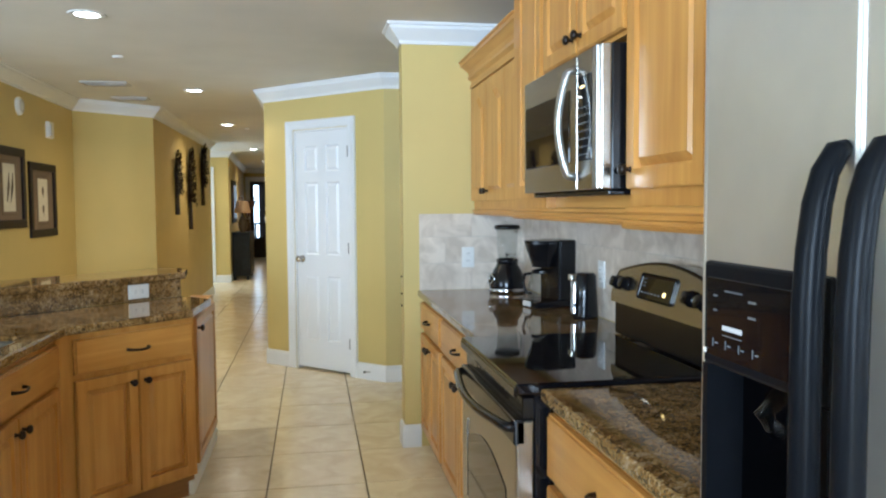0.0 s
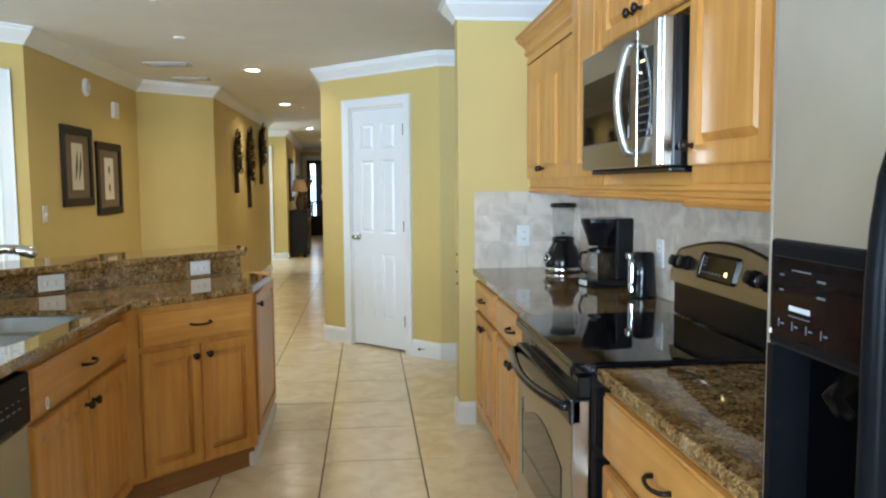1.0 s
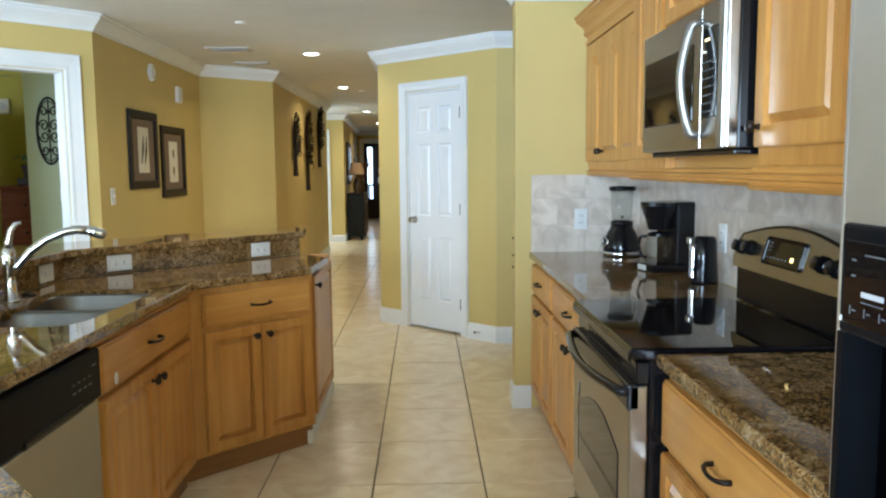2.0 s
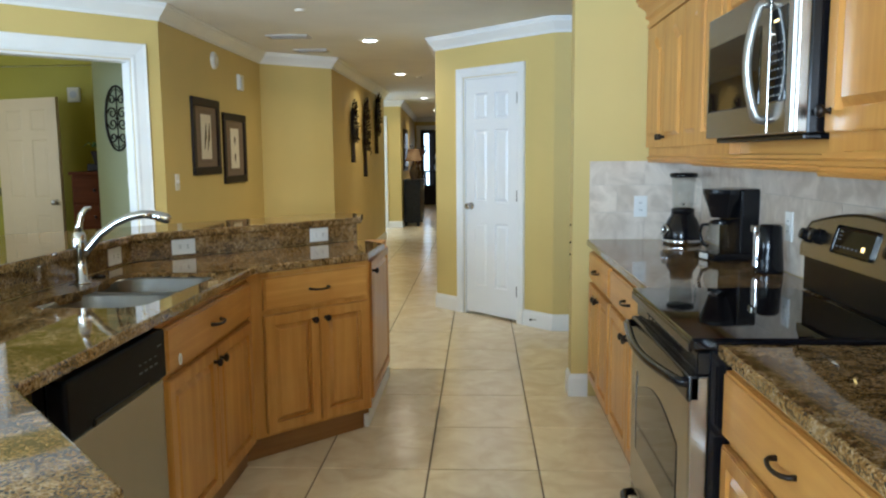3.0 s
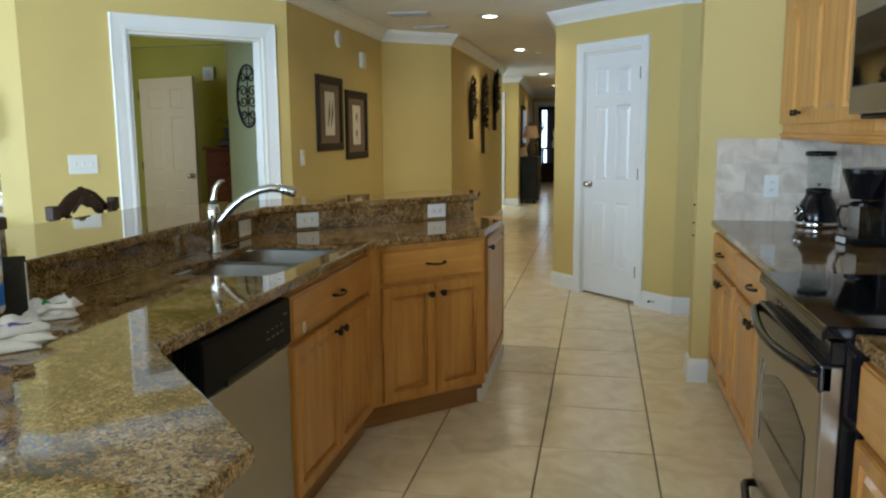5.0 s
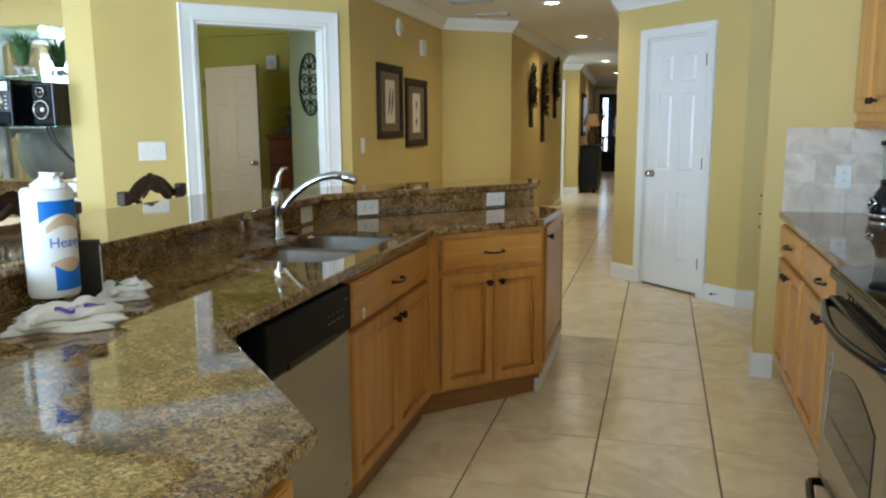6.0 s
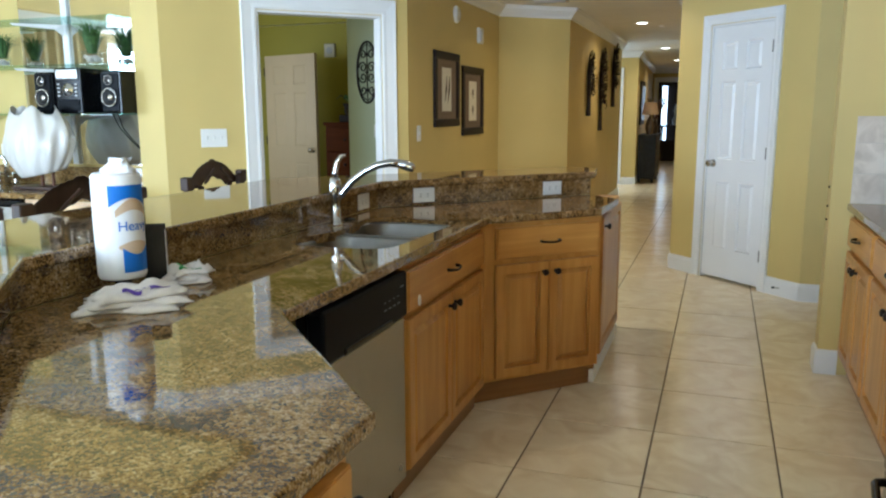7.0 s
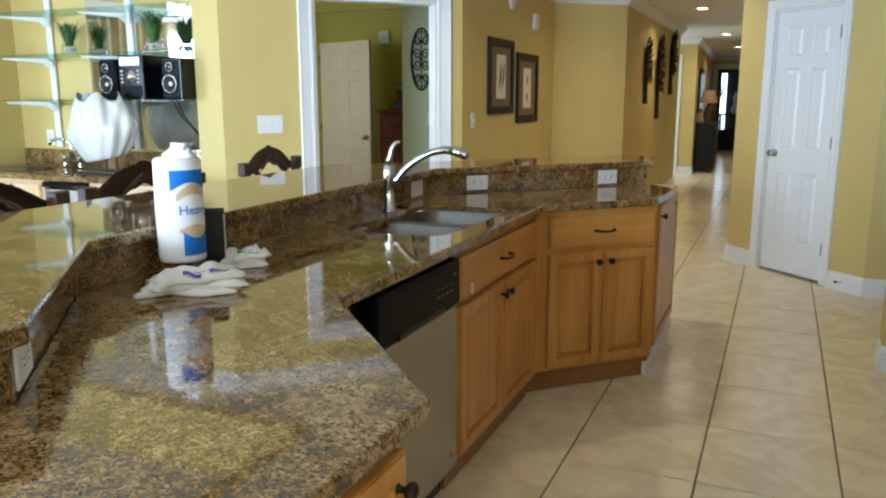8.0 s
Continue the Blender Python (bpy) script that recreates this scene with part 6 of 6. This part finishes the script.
cb = thing("cable", Matrix(), "thin black cable hanging behind the shelf", "cable")
part("cord", tube([wb_at(2.2, 1.37, -0.03).translation, wb_at(2.24, 1.28, -0.02).translation, wb_at(2.33, 1.19, -0.015).translation, wb_at(2.44, 1.10, -0.015).translation], 0.004, 6), BLACK, cb)


def dining_chair(m, label):
    """A carved chair with a pierced, crested top rail."""
    c = thing("dining_chair", m, label, "chair", "dining chairs")
    part("seat", box(-0.24, -0.44, 0.44, 0.24, 0.02, 0.50, 0.015, 2), CURTAIN, c, "woven taupe seat")
    part("seat_frame", box(-0.25, -0.45, 0.39, 0.25, 0.03, 0.44, 0.006), DARKWOOD, c)
    for x in (-0.225, 0.225):
        part("leg", tube([(x, -0.42, 0.40), (x * 1.04, -0.44, 0.2), (x, -0.42, 0.0)], [0.03, 0.022, 0.026], 8), DARKWOOD, c)
        part("leg", tube([(x, 0.0, 0.40), (x, 0.03, 0.0)], [0.025, 0.022], 8), DARKWOOD, c)
        part("back_post", box(x - 0.022, -0.012, 0.42, x + 0.022, 0.024, 1.04, 0.004), DARKWOOD, c)
    # crested top rail: a carved hump with scalloped shoulders between square post heads
    bm = bmesh.new()
    n = 40
    crest = lambda u: 1.03 + 0.09 * max(0.0, math.cos(u * math.pi / 1.75)) ** 0.8 + 0.007 * abs(math.sin(u * 22)) * (abs(u) < 0.62) + 0.012 * math.exp(-(u / 0.09) ** 2)
    low = lambda u: 0.99 + 0.045 * max(0.0, math.cos(u * math.pi / 0.95)) + 0.006 * math.cos(u * 19) * (abs(u) < 0.6)
    rows = [[(lambda u: (u * 0.225, -0.012 - 0.014 * math.cos(u * 1.4) * math.sin(math.pi * w), low(u) + (crest(u) - low(u)) * w))(-1 + 2 * k / n) for k in range(n + 1)] for w in (0.0, 0.3, 0.7, 1.0)]
    grid_ = [[bm.verts.new(q_) for q_ in r] for r in rows]
    for a, b in zip(grid_, grid_[1:]):
        for k in range(n):
            bm.faces.new((a[k], a[k + 1], b[k + 1], b[k]))
    bmesh.ops.solidify(bm, geom=list(bm.faces), thickness=0.03)
    rail = part("top_rail", bm, DARKWOOD, c, "carved dark crested top rail", None, True)
    for face_y in (-0.032, 0.022):
        for k in (-1, 1):
            pts = [(k * (0.03 + 0.085 * math.sin(0.5 * a) ** 2), face_y, 1.055 + 0.03 * math.cos(a) - 0.012 * a / 3) for a in np.linspace(0, 4.6, 14)]
            part("carving", tube(pts, [0.009 - 0.0004 * q_ for q_ in range(14)], 6), DARKWOOD, rail, "carved leaf scroll", None, True)
    for x in (-0.235, 0.235):
        part("post_head", box(x - 0.024, -0.018, 0.99, x + 0.024, 0.028, 1.058, 0.006, 2), DARKWOOD, c)
    for k in (-1, 1):
        part("splat", tube([(k * 0.03, 0.01, 0.45), (k * 0.10, 0.008, 0.62), (k * 0.045, 0.006, 0.74), (k * 0.04, 0.006, 0.82), (k * 0.085, 0.006, 0.88), (k * 0.12, 0.006, 0.94), (k * 0.125, 0.004, 1.0)], 0.018, 8, 0.6), DARKWOOD, c, "pierced carved splat", None, True)
    return c


BROAD = Matrix.Diagonal((1.16, 1, 1, 1))
first = dining_chair(pose(-2.59, 3.50, 0, 0, 0, -85) @ BROAD, "carved dark wooden dining chair behind the bar")
copy_thing(first, pose(-2.44, 2.43, 0, 0, 0, -88) @ BROAD)
copy_thing(first, pose(-2.43, 1.66, 0, 0, 0, -92) @ BROAD)

# dining table, and the white shell sculpture on the wet bar
dt = thing("dining_table", pose(-3.68, 2.75, 0, 0, 0, 10), "dark wooden dining table on the living side", "table")
part("tabletop", lathe([(0, 0.72), (0.55, 0.72), (0.56, 0.735), (0.55, 0.75), (0, 0.75)], 40), DARKWOOD, dt)
part("pedestal", lathe([(0, 0.0), (0.3, 0.0), (0.28, 0.04), (0.08, 0.1), (0.06, 0.4), (0.1, 0.6), (0.2, 0.72), (0, 0.72)], 24), DARKWOOD, dt, "", None, True)
sh = thing("shell_sculpture", wb_at(1.905, 0.8915, -0.36), "white ruffled shell sculpture on a stand at the wet bar", "sculpture")
part("base", box(-0.21, -0.07, 0, 0.15, 0.07, 0.02, 0.006, 2), DARKWOOD, sh, "dark wooden base")
for px_ in (-0.02, 0.075):
    part("post", tube([(px_, 0, 0.018), (px_, 0, 0.05), (px_, 0, 0.16)], [0.013, 0.010, 0.010], 10), REDWOOD, sh, "slim wooden post")
bm = bmesh.new()
nu, nv = 96, 30
grid = []
for j in range(nv + 1):
    v = j / nv
    row = []
    for i in range(nu):
        a = 2 * math.pi * i / nu
        girth = 0.08 + 0.17 * math.sin(math.pi * min(1.0, 0.09 + 0.83 * v)) ** 0.6
        fold = 1 + 0.055 * math.sin(7 * a + 4.2 * v) * (0.25 + v) + 0.03 * math.sin(13 * a - 5 * v)
        lip = v ** 5
        r = girth * fold * (1 + 0.25 * lip * (0.3 + 0.7 * math.sin(4 * a + 2.6)))
        x = r * math.cos(a) - 0.03 * lip - 0.05 * math.sin(math.pi * v) * 0.3
        z = 0.105 + 0.40 * v + 0.03 * lip * math.sin(5 * a + 0.8) + 0.03 * (1 - v) * math.cos(a - 0.6)
        row.append(bm.verts.new((x, r * math.sin(a) * 0.62, z)))
    grid.append(row)
for j in range(nv):
    for i in range(nu):
        bm.faces.new((grid[j][i], grid[j][(i + 1) % nu], grid[j + 1][(i + 1) % nu], grid[j + 1][i]))
bm.faces.new(grid[0][::-1])
bm.faces.new([bm.verts.new((q_.co.x * 0.8, q_.co.y * 0.8, q_.co.z - 0.05)) for q_ in grid[-1]])
part("shell", bm, SHELL, sh, "glossy white ruffled shell", None, True)

# ---- glass doors and curtains of the living side, seen in reflections ----
for name, m, w in (("window_west", pose(-7.97, -3.9, 0, 0, 0, 90), 3.9), ("window_south", pose(-5.75, -5.03, 0, 0, 0, 0), 4.7)):
    wd = thing(name, m, "wide white-framed glass doors", "window", kind="structure")
    n = 4
    for k in range(n + 1):
        part("mullion", box(k * w / n - 0.04, -0.04, 0.1, k * w / n + 0.04, 0.04, 2.3), WHITE, wd)
    part("head_rail", box(0, -0.04, 2.22, w, 0.04, 2.3), WHITE, wd)
    part("sill_rail", box(0, -0.04, 0.1, w, 0.04, 0.2), WHITE, wd)


bm = bmesh.new()
for x0, x1 in ((-0.05, 3.5), (-4.6, -3.7)):
    n = int((x1 - x0) / 0.02)
    lo = [bm.verts.new((-7.78 + 0.05 * math.sin(k * 0.75) + 0.02 * math.sin(k * 1.9), x0 + k * 0.02, 0.03)) for k in range(n + 1)]
    hi = [bm.verts.new((-7.78 + 0.035 * math.sin(k * 0.75), x0 + k * 0.02, 2.36)) for k in range(n + 1)]
    for k in range(n):
        bm.faces.new((lo[k], lo[k + 1], hi[k + 1], hi[k]))
solid("curtain", bm, CURTAIN, "floor-length taupe curtains at the glass doors", "curtain", smooth=True)

# ---- pieces: floor tiles and wall tiles ----
floor_ob = bpy.data.objects["floor"]
TX, TY, SX, SY, GAP = -0.2241, 3.8246, 0.4905, 0.5367, 0.0035


def tile_mesh(w, d, t=0.012, bev=0.0015):
    bm = box(0, 0, 0, w, d, t)
    bmesh.ops.bevel(bm, geom=[e for e in bm.edges if all(v.co.z > t - 1e-6 for v in e.verts)], offset=bev, segments=1, affect="EDGES")
    me = bpy.data.meshes.new("tile")
    bm.to_mesh(me)
    bm.free()
    return me


near_tile = tile_mesh(SX - 2 * GAP, SY - 2 * GAP)
near_tile.materials.append(TILE)
rest = bmesh.new()
for i in range(-17, 7):
    for j in range(-17, 36):
        x, y = TX + i * SX, TY + j * SY
        if x < -8.1 or x > 3.0 or y < -5.1 or y > 22.4:
            continue
        if -3 <= i <= 2 and -6 <= j <= 14:
            ob = new("tile", near_tile)
            ob.parent = floor_ob
            ob.location = (x + GAP, y + GAP, -0.012 + random.uniform(-0.0004, 0.0004))
        elif -4 <= i <= 3 or y < 6:
            add_box(rest, x + GAP, y + GAP, -0.012, x + SX - GAP, y + SY - GAP, 0.0)
tagged(part("tile_field", rest, TILE, floor_ob), kind="stuff")

WT, WW = 0.1524, 0.3048


def lay(parent, origin, w, h):
    """Square travertine tiles in running rows, with slim joints, on a wall patch."""
    meshes = {}
    z, row = 0.0, 0
    while z < h - 0.004:
        hh = min(WT, h - z)
        x = -WW / 2 if row % 2 else 0.0
        while x < w - 0.004:
            a, b = max(0.0, x), min(w, x + WW)
            if b - a > 0.01:
                key = (round(b - a, 3), round(hh, 3))
                if key not in meshes:
                    bm = box(0.001, 0, 0.001, key[0] - 0.001, 0.004, key[1] - 0.001)
                    me = bpy.data.meshes.new("wall_tile")
                    bm.to_mesh(me)
                    bm.free()
                    me.materials.append(SPLASH)
                    meshes[key] = me
                ob = new("wall_tile", meshes[key])
                ob.parent = parent
                ob.matrix_basis = origin @ Matrix.Translation((a, -0.004, z))
            x += WW
        z += WT
        row += 1


lay(tiles_r, pose(1.247, 4.356, 0.914, 0, 0, -90), 3.2, 0.438)
lay(tiles_s, pose(0.622, 4.357, 0.914), 0.62, 0.438)
